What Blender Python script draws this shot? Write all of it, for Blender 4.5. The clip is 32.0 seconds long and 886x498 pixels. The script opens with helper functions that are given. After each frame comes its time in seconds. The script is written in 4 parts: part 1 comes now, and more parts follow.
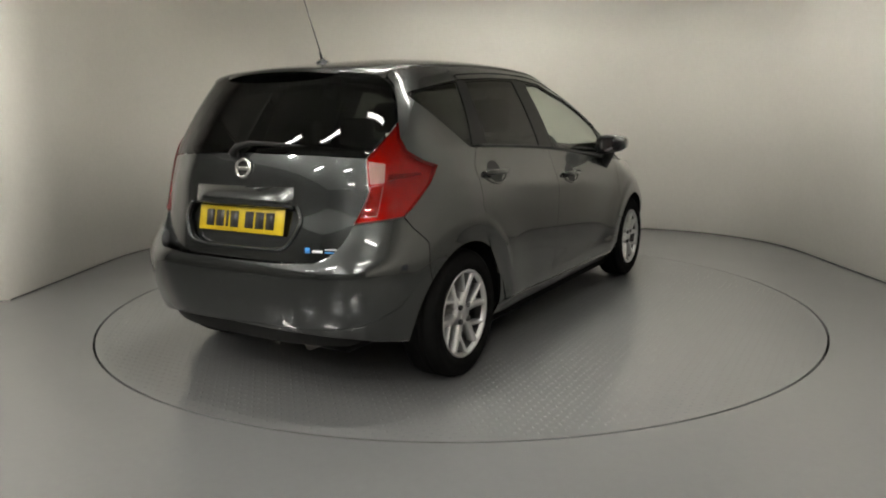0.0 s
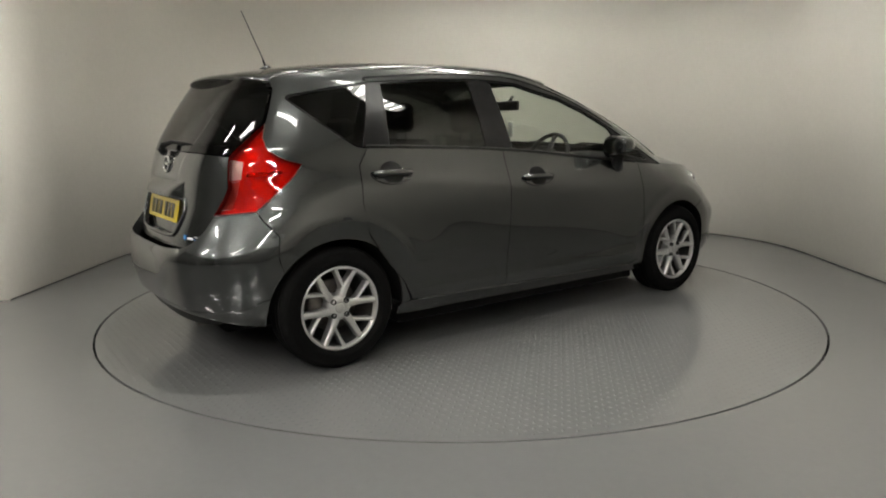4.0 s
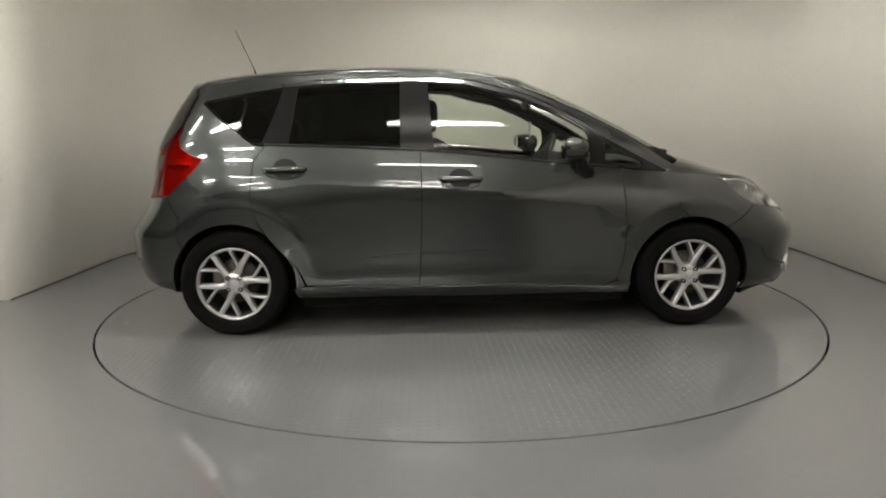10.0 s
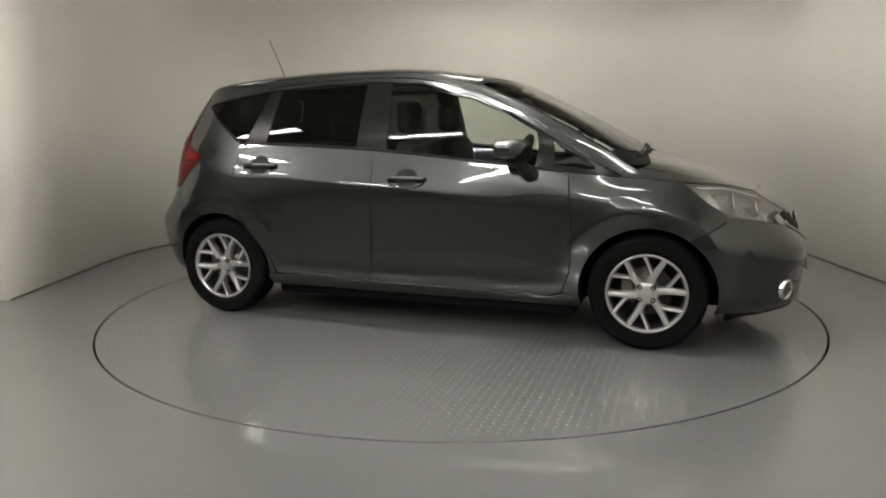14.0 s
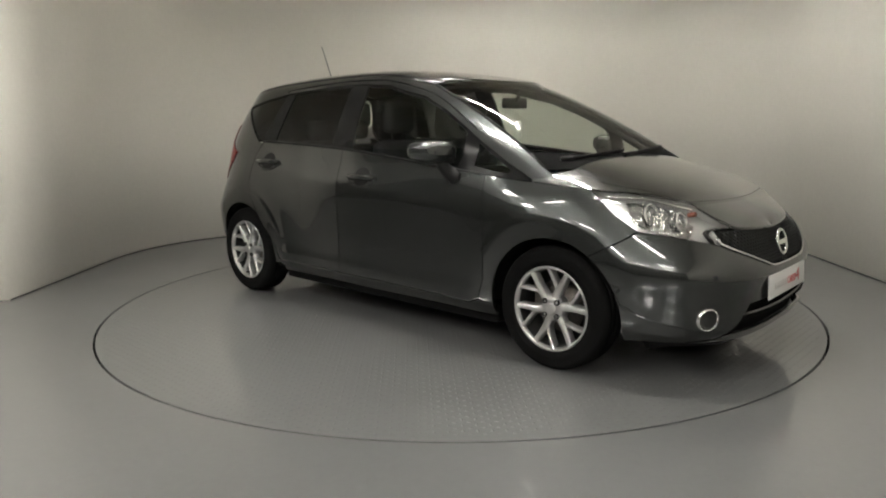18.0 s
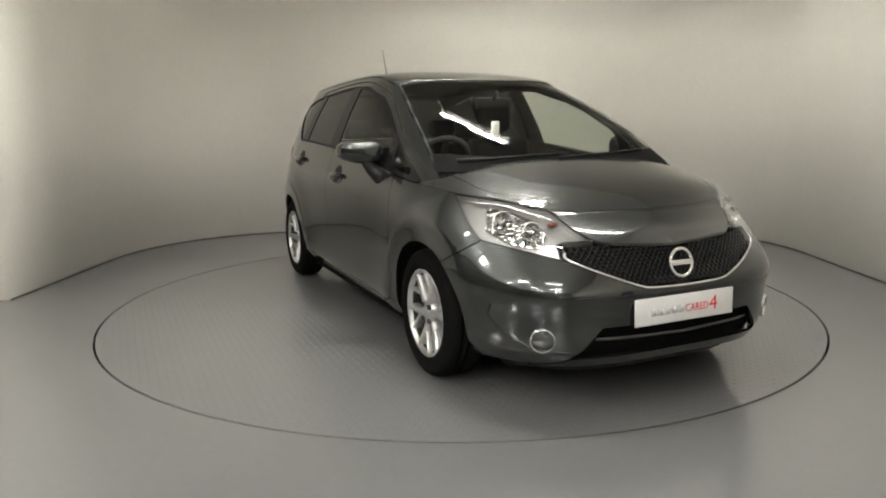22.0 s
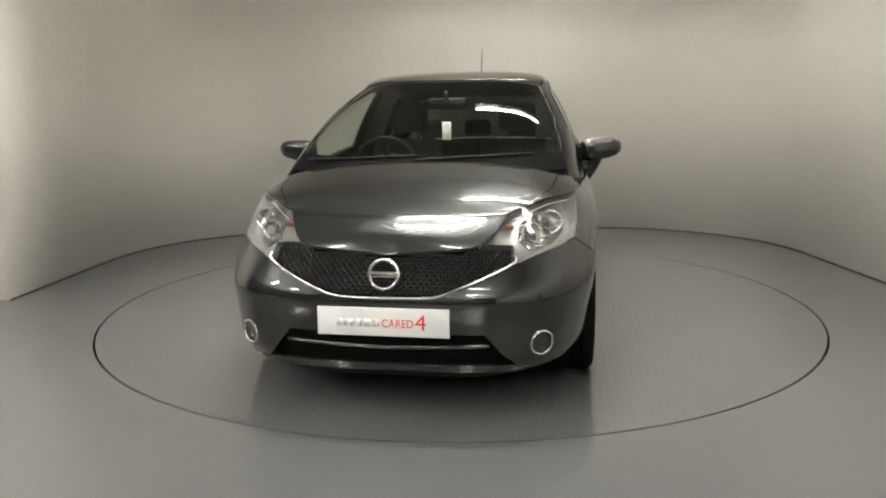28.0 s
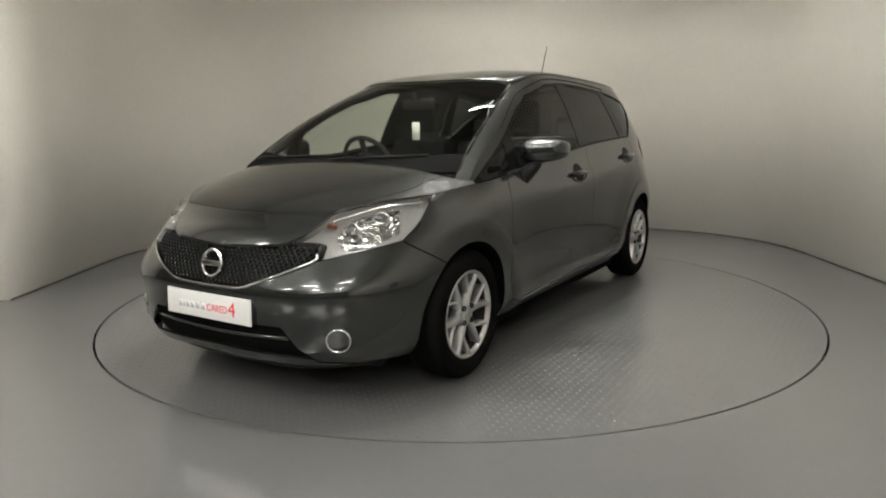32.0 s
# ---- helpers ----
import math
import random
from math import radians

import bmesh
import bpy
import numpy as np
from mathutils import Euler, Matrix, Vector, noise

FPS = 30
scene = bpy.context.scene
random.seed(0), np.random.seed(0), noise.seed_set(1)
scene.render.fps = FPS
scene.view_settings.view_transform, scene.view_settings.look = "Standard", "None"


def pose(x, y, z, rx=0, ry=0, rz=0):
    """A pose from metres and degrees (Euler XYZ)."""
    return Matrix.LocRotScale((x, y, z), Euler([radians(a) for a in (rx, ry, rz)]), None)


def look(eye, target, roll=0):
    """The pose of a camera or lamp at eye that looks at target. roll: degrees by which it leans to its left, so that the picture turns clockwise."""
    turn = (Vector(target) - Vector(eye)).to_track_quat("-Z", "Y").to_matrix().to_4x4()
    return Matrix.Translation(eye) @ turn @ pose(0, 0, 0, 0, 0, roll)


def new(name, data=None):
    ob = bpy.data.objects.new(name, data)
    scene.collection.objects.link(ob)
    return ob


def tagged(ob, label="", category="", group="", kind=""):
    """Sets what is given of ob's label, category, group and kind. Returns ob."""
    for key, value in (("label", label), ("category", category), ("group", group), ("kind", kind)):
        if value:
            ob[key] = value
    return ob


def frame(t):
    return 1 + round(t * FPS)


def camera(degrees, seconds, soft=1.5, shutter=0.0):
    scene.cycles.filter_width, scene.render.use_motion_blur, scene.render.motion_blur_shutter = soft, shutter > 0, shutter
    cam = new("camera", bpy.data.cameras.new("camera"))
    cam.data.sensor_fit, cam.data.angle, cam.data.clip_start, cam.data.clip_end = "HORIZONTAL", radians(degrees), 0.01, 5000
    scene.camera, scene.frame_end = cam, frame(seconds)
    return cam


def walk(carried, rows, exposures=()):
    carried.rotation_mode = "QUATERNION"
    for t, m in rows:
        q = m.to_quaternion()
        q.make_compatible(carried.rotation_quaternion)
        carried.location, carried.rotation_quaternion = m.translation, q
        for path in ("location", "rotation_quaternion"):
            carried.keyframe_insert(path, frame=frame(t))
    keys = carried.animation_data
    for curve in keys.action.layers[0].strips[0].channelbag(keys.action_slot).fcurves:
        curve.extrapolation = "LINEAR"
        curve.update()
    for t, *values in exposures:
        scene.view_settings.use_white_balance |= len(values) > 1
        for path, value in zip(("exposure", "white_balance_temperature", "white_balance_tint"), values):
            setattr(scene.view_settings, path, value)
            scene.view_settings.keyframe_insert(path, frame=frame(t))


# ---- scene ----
# the camera stands still; the turntable carries the car round
EYE = Vector((0.0, -4.713, 1.170))
YAW, DIP = radians(-1.13), radians(10.01)
cam = camera(64.4, 32.0, soft=2.0)
STAND = look(EYE, EYE + Vector((math.sin(YAW), math.cos(YAW), -math.tan(DIP))), -0.673)
walk(cam, [(0.0, STAND), (32.0, STAND)], [(0.0, -.06), (3.0, -.1), (9.0, -.06), (11.0, .03), (14.0, -.08), (17.0, .03), (18.0, -.06), (19.5, -.05), (21.0, .14), (24.5, .14), (28.0, 0.0), (29.0, -.08), (32.0, -.1)])

# ---- world and light ----
world = bpy.data.worlds.new("studio_dark")
world.use_nodes = True
world.node_tree.nodes["Background"].inputs[0].default_value = (0.9, 0.95, 1.0, 1)
world.node_tree.nodes["Background"].inputs[1].default_value = 0.02
scene.world = world


# ---- materials ----
def material(name, color, rough=0.5, metal=0.0, noise_scale=0.0, amount=0.1, bump=0.0, bump_scale=60.0, coat=0.0,
             rough_var=0.0, stain=0.0, **more):
    m = bpy.data.materials.new(name)
    m.use_nodes = True
    nt, b = m.node_tree, m.node_tree.nodes["Principled BSDF"]
    b.inputs["Base Color"].default_value = (*color, 1)
    b.inputs["Roughness"].default_value = rough
    b.inputs["Metallic"].default_value = metal
    b.inputs["Coat Weight"].default_value = coat
    b.inputs["Coat Roughness"].default_value = 0.03
    for key, value in more.items():
        b.inputs[key.replace("_", " ")].default_value = value
    co = nt.nodes.new("ShaderNodeTexCoord")
    if noise_scale:
        fine = nt.nodes.new("ShaderNodeTexNoise")
        fine.inputs["Scale"].default_value, fine.inputs["Detail"].default_value = noise_scale, 6
        wide = nt.nodes.new("ShaderNodeTexNoise")
        wide.inputs["Scale"].default_value, wide.inputs["Detail"].default_value = max(noise_scale / 25, 0.7), 3
        for n in (fine, wide):
            nt.links.new(co.outputs["Object"], n.inputs["Vector"])
        add = nt.nodes.new("ShaderNodeMath")
        add.operation = "ADD"
        nt.links.new(fine.outputs["Fac"], add.inputs[0])
        nt.links.new(wide.outputs["Fac"], add.inputs[1])
        ramp = nt.nodes.new("ShaderNodeMapRange")
        ramp.inputs[1].default_value, ramp.inputs[2].default_value = 0.6, 1.4
        ramp.inputs[3].default_value, ramp.inputs[4].default_value = 1 - amount, 1 + amount
        nt.links.new(add.outputs[0], ramp.inputs[0])
        mul = nt.nodes.new("ShaderNodeVectorMath")
        mul.operation = "SCALE"
        mul.inputs[0].default_value = color
        nt.links.new(ramp.outputs[0], mul.inputs["Scale"])
        nt.links.new(mul.outputs[0], b.inputs["Base Color"])
        if rough_var:
            rr = nt.nodes.new("ShaderNodeMapRange")
            rr.inputs[1].default_value, rr.inputs[2].default_value = 0.35, 0.65
            rr.inputs[3].default_value, rr.inputs[4].default_value = rough - rough_var, rough + rough_var
            nt.links.new(wide.outputs["Fac"], rr.inputs[0])
            nt.links.new(rr.outputs[0], b.inputs["Roughness"])
    if bump:
        bn = nt.nodes.new("ShaderNodeTexNoise")
        bn.inputs["Scale"].default_value, bn.inputs["Detail"].default_value = bump_scale, 4
        nt.links.new(co.outputs["Object"], bn.inputs["Vector"])
        bp = nt.nodes.new("ShaderNodeBump")
        bp.inputs["Strength"].default_value, bp.inputs["Distance"].default_value = bump, 0.002
        nt.links.new(bn.outputs["Fac"], bp.inputs["Height"])
        nt.links.new(bp.outputs[0], b.inputs["Normal"])
    return m


def glass(name, tint, rough=0.0, least=0.045):
    """A thin tinted pane: what passes through is dyed, and the face mirrors more towards the edge of sight."""
    m = bpy.data.materials.new(name)
    m.use_nodes = True
    nt = m.node_tree
    nt.nodes.remove(nt.nodes["Principled BSDF"])
    clear, gloss, mix, edge, power, scale = (nt.nodes.new("ShaderNode" + k) for k in ("BsdfTransparent", "BsdfGlossy", "MixShader", "LayerWeight", "Math", "MapRange"))
    clear.inputs[0].default_value = (*tint, 1)
    gloss.inputs["Roughness"].default_value = rough
    power.operation = "POWER"
    power.inputs[1].default_value = 5.0
    edge.inputs[0].default_value = 0.5
    scale.inputs[3].default_value, scale.inputs[4].default_value = least, 1.0
    nt.links.new(edge.outputs["Facing"], power.inputs[0])
    nt.links.new(power.outputs[0], scale.inputs[0])
    nt.links.new(scale.outputs[0], mix.inputs[0])
    nt.links.new(clear.outputs[0], mix.inputs[1])
    nt.links.new(gloss.outputs[0], mix.inputs[2])
    nt.links.new(mix.outputs[0], nt.nodes["Material Output"].inputs[0])
    return m


def glow(name, color, strength):
    m = material(name, (0.8, 0.8, 0.8))
    b = m.node_tree.nodes["Principled BSDF"]
    b.inputs["Emission Color"].default_value = (*color, 1)
    b.inputs["Emission Strength"].default_value = strength
    return m


PAINT = material("grey_metallic_paint", (0.034, 0.0364, 0.0359), 0.27, 0.85, 900, 0.14, coat=1.0)
BLACK = material("black_plastic", (0.007, 0.007, 0.007), 0.5, 0, 300, 0.2, 0.15, 500, Specular_IOR_Level=0.15)
GLOSSBLACK = material("gloss_black_trim", (0.007, 0.007, 0.007), 0.2, 0, 300, 0.2, Specular_IOR_Level=0.12)
RUBBER = material("tyre_rubber", (0.005, 0.005, 0.005), 0.8, 0, 120, 0.25, 0.2, 400, Specular_IOR_Level=0.02)
ALLOY = material("silver_alloy", (0.42, 0.42, 0.415), 0.32, 0.85, 200, 0.05, coat=0.4)
CHROME = material("chrome", (0.78, 0.78, 0.77), 0.07, 1.0, 60, 0.04)
IRON = material("brake_iron", (0.12, 0.11, 0.10), 0.5, 0.8, 80, 0.3)
WELL = material("wheel_well", (0.004, 0.004, 0.004), 0.9, 0, 40, 0.3, Specular_IOR_Level=0.05)
CLEARGLASS = glass("clear_car_glass", (0.88, 0.92, 0.87))
DARKGLASS = glass("privacy_glass", (0.045, 0.048, 0.045), least=0.034)
LENS = glass("clear_lens", (0.93, 0.93, 0.93))
RED = glass("red_lens", (0.66, 0.008, 0.003), least=0.022)
REDDARK = glass("dark_red_lens", (0.50, 0.03, 0.02))
REVERSE = glass("pinkish_lens", (0.85, 0.62, 0.56))
FOGLENS = material("fog_glass", (0.015, 0.015, 0.016), 0.12, 0.2, 60, 0.2, 0.8, 90, coat=0.7)
CUPSHADE = material("cup_shade", (0.008, 0.008, 0.008), 0.45, 0.2, 600, 0.1, Specular_IOR_Level=0.2)
MIRROR = material("mirror_glass", (0.85, 0.85, 0.85), 0.02, 1.0)
def faceted(name, color, metal, scale, rough=0.14, depth=0.9):
    """Bright moulded reflector metal with many small facets."""
    m = material(name, color, rough, metal)
    nt, b = m.node_tree, m.node_tree.nodes["Principled BSDF"]
    co, cells, bump = (nt.nodes.new("ShaderNode" + k) for k in ("TexCoord", "TexVoronoi", "Bump"))
    cells.feature = "SMOOTH_F1"
    cells.inputs["Scale"].default_value = scale
    nt.links.new(co.outputs["Object"], cells.inputs["Vector"])
    bump.inputs["Strength"].default_value, bump.inputs["Distance"].default_value = depth, 0.012
    nt.links.new(cells.outputs["Distance"], bump.inputs["Height"])
    nt.links.new(bump.outputs[0], b.inputs["Normal"])
    return m


GLINT = faceted("pale_glint_metal", (0.27, 0.27, 0.266), 0.75, 24, 0.24, 0.65)
REDBOWL = faceted("faceted_lamp_backing", (0.34, 0.33, 0.33), 0.6, 30, 0.3, 0.4)
BAY = faceted("dark_chrome_bay", (0.30, 0.30, 0.29), 0.95, 40, 0.08, 1.0)
LAMPSILVER = material("lamp_silver_plastic", (0.44, 0.44, 0.435), 0.22, 0.7, 60, 0.05)
REDDULL = material("dull_red_rim", (0.10, 0.006, 0.005), 0.4, 0, 90, 0.2)
REFLECTOR = faceted("faceted_reflector", (0.75, 0.75, 0.74), 1.0, 45, 0.2, 0.5)
GRILLEBACK = material("grille_backing", (0.003, 0.003, 0.003), 0.8, 0, 80, 0.2, Specular_IOR_Level=0.05)
GRILLEBAR = material("grille_bar", (0.004, 0.004, 0.004), 0.34, 0, 80, 0.2, Specular_IOR_Level=0.16)
BARTRIM = material("gloss_black_bar", (0.012, 0.012, 0.012), 0.18, 0, 80, 0.1, coat=0.6)
NUT = material("dark_steel_nut", (0.03, 0.03, 0.03), 0.4, 0.6, 80, 0.2)
AMBER = material("amber_lens", (0.15, 0.05, 0.03), 0.2, 0, 60, 0.1)
CLOTH = material("dark_seat_cloth", (0.008, 0.008, 0.009), 0.9, 0, 150, 0.3, 0.4, 300, Specular_IOR_Level=0.1)
DASH = material("dashboard_plastic", (0.006, 0.006, 0.006), 0.7, 0, 200, 0.2, 0.2, 400, Specular_IOR_Level=0.12)
LINING = material("dark_headlining", (0.05, 0.05, 0.048), 0.9, 0, 120, 0.1)
WHITE = material("white_plastic", (0.75, 0.75, 0.74), 0.4, 0, 80, 0.04)
PLATE_W = material("white_plate", (0.56, 0.56, 0.55), 0.35, 0, 60, 0.04)
PAPER = material("paper", (0.72, 0.72, 0.66), 0.7, 0, 80, 0.05)
PLATE_Y = material("yellow_plate", (0.42, 0.31, 0.010), 0.3, 0, 60, 0.06, coat=0.3)
INK = material("black_ink", (0.01, 0.01, 0.01), 0.5, 0, 60, 0.1)
REDINK = material("red_ink", (0.55, 0.02, 0.03), 0.5, 0, 60, 0.05)
GREYINK = material("grey_ink", (0.49, 0.485, 0.48), 0.5, 0, 60, 0.05)
BLUEINK = material("blue_ink", (0.03, 0.22, 0.55), 0.4, 0, 60, 0.05)
WALL = material("warm_white_wall_paint", (0.87, 0.843, 0.778), 0.9, 0, 30, 0.03, 0.1, 90, Specular_IOR_Level=0.1)
FLOOR = material("grey_floor_paint", (0.093, 0.0945, 0.0935), 0.32, 0, 25, 0.07, rough_var=0.02, coat=1.0, Coat_Roughness=0.075, Specular_IOR_Level=0.45)
DISC = material("grey_turntable_paint", (0.093, 0.0945, 0.0935), 0.32, 0, 25, 0.07, rough_var=0.02, coat=1.0, Coat_Roughness=0.075, Specular_IOR_Level=0.45)
PIT = material("dark_pit", (0.004, 0.004, 0.004), 0.9, 0, 60, 0.2, Specular_IOR_Level=0.05)
JOINT = material("dark_joint", (0.035, 0.034, 0.032), 0.8, 0, 60, 0.2)
RETURN = material("pale_grey_return_paint", (0.84, 0.815, 0.755), 0.9, 0, 30, 0.04, Specular_IOR_Level=0.1)
CEIL = material("ceiling_paint", (0.66, 0.65, 0.62), 0.85, 0, 20, 0.05)
DARKWALL = material("grey_rear_wall_paint", (0.11, 0.108, 0.10), 0.8, 0, 20, 0.08)
# diffuser strengths are tuned lamp by lamp to even out the wall light
TUBE = glow("twin_fluorescent_diffuser", (1.0, 0.965, 0.89), 85.0)
SIDEFILL = glow("added_side_fill_diffuser", (1.0, 0.965, 0.89), 75.0)
TWIN = glow("bright_twin_fluorescent_diffuser", (1.0, 0.965, 0.89), 60.0)
MAIN = glow("main_fluorescent_diffuser", (1.0, 0.965, 0.89), 295.0)
HALLFILL = glow("added_hall_fill_diffuser", (1.0, 0.965, 0.89), 295.0)
LOUVRE = material("pale_lamp_cap", (0.60, 0.60, 0.58), 0.5, 0, 60, 0.05)
BOARD = material("blue_board", (0.015, 0.03, 0.10), 0.5, 0, 60, 0.08)


# ---- mesh helpers ----
def mesh_of(name, bm, mat, smooth=True):
    bmesh.ops.recalc_face_normals(bm, faces=bm.faces)
    for f in bm.faces:
        f.smooth = smooth
    me = bpy.data.meshes.new(name)
    bm.to_mesh(me)
    bm.free()
    for m in (mat if isinstance(mat, (list, tuple)) else [mat]):
        me.materials.append(m)
    return me


def part(name, bm, mat, parent, label="", smooth=True, at=None):
    ob = new(name, mesh_of(name, bm, mat, smooth))
    ob.parent = parent
    if at is not None:
        ob.matrix_basis = at
    return tagged(ob, label)


def thing(name, label, category, group="", kind="", m=None):
    ob = new(name)
    if m is not None:
        ob.matrix_basis = m
    return tagged(ob, label, category, group, kind)


def sharp(bm, degrees=35):
    for e in bm.edges:
        if len(e.link_faces) == 2 and e.calc_face_angle(0) > radians(degrees):
            e.smooth = False
    return bm


def box(bm, size, at=(0, 0, 0), bevel=0.0, turn=None, segments=2):
    r = bmesh.ops.create_cube(bm, size=1)
    m = Matrix.Translation(at) @ (turn or Matrix()) @ Matrix.Diagonal((*size, 1))
    bmesh.ops.transform(bm, verts=r["verts"], matrix=m)
    if bevel:
        es = {e for v in r["verts"] for e in v.link_edges}
        bmesh.ops.bevel(bm, geom=list(es), offset=bevel, segments=segments, profile=0.5, affect="EDGES")
    return bm


def lathe(bm, profile, seg=48, m=Matrix(), close=False):
    """Turns (radius, height) pairs about the z axis."""
    rings = []
    for r, h in profile:
        rings.append([bm.verts.new(m @ Vector((r * math.cos(2 * math.pi * k / seg), r * math.sin(2 * math.pi * k / seg), h))) for k in range(seg)])
    pairs = list(zip(rings, rings[1:])) + ([(rings[-1], rings[0])] if close else [])
    for a, b in pairs:
        for k in range(seg):
            bm.faces.new((a[k], a[(k + 1) % seg], b[(k + 1) % seg], b[k]))
    return rings


def tube(bm, pts, radius, seg=10, caps=True):
    """A round bar along a line of points; radius may be one number or one a point."""
    pts = [Vector(p) for p in pts]
    rad = radius if isinstance(radius, (list, tuple)) else [radius] * len(pts)
    rings, up = [], None
    for i, p in enumerate(pts):
        d = (pts[min(i + 1, len(pts) - 1)] - pts[max(i - 1, 0)]).normalized()
        a = (up - d * up.dot(d)).normalized() if up is not None else d.orthogonal().normalized()
        up, b = a, d.cross(a)
        rings.append([bm.verts.new(p + rad[i] * (a * math.cos(2 * math.pi * k / seg) + b * math.sin(2 * math.pi * k / seg))) for k in range(seg)])
    for a, b in zip(rings, rings[1:]):
        for k in range(seg):
            bm.faces.new((a[k], a[(k + 1) % seg], b[(k + 1) % seg], b[k]))
    if caps:
        bm.faces.new(rings[0])
        bm.faces.new(rings[-1])
    return rings


def curve(*pts):
    """A smooth line through (t, value) pairs, without overshoot."""
    t, v = np.array([p[0] for p in pts], float), np.array([p[1] for p in pts], float)
    h, d = np.diff(t), np.diff(v) / np.diff(t)
    m = np.zeros(len(t))
    m[0], m[-1] = d[0], d[-1]
    for i in range(1, len(t) - 1):
        if d[i - 1] * d[i] > 0:
            w1, w2 = 2 * h[i] + h[i - 1], h[i] + 2 * h[i - 1]
            m[i] = (w1 + w2) / (w1 / d[i - 1] + w2 / d[i])

    def value(x):
        x = min(max(x, t[0]), t[-1])
        i = min(max(int(np.searchsorted(t, x)) - 1, 0), len(t) - 2)
        u = (x - t[i]) / h[i]
        return float((1 + 2 * u) * (1 - u) ** 2 * v[i] + u * (1 - u) ** 2 * h[i] * m[i] + u * u * (3 - 2 * u) * v[i + 1] + u * u * (u - 1) * h[i] * m[i + 1])
    return value


def spline(pts, n=6, closed=False):
    """Points along a rounded line through the given 2D points."""
    p = [Vector((*q, 0)) for q in pts]
    out, k = [], len(p)
    for i in range(k if closed else k - 1):
        a, b, c, d = (p[(i + j) % k] if closed else p[min(max(i + j, 0), k - 1)] for j in (-1, 0, 1, 2))
        for s in range(n):
            u = s / n
            q = 0.5 * (2 * b + (c - a) * u + (2 * a - 5 * b + 4 * c - d) * u * u + (3 * b - a - 3 * c + d) * u ** 3)
            out.append((q.x, q.y))
    if not closed:
        out.append(tuple(pts[-1]))
    return out


# ---- the studio: floor, turntable, curved wall, ceiling ----
HALF, BACK, ROUND, HIGH, DISC_R = 3.11, (3.12, 3.20), 1.6, 4.3, 2.244


def cove_line(off=0.0, n=24):
    """The wall's line on the floor, from its free end on one side round the back to the other side."""
    pts = [(-HALF - off, -0.005), (-HALF - off, 0.7)]
    for cx, a0, a1, back in ((-HALF + ROUND, 180, 90, BACK[0]), (HALF - ROUND, 90, 0, BACK[1])):
        for k in range(n + 1):
            a = radians(a0 + (a1 - a0) * k / n)
            pts.append((cx + (ROUND + off) * math.cos(a), back - ROUND + (ROUND + off) * math.sin(a)))
    pts += [(HALF + off, 0.0), (HALF + off, -3.0), (HALF + off, -13.0)]
    return pts


def strip_wall(name, inner, outer, z0, z1, mat, label):
    bm = bmesh.new()
    rows = [[bm.verts.new((x, y, z)) for x, y in line] for line, z in ((inner, z0), (inner, z1), (outer, z1), (outer, z0))]
    for a, b in zip(rows, rows[1:] + rows[:1]):
        for k in range(len(a) - 1):
            bm.faces.new((a[k], a[k + 1], b[k + 1], b[k]))
    bm.faces.new([r[0] for r in rows])
    bm.faces.new([r[-1] for r in rows])
    ob = new(name, mesh_of(name, sharp(bm), mat))
    return tagged(ob, label, "wall", kind="structure")


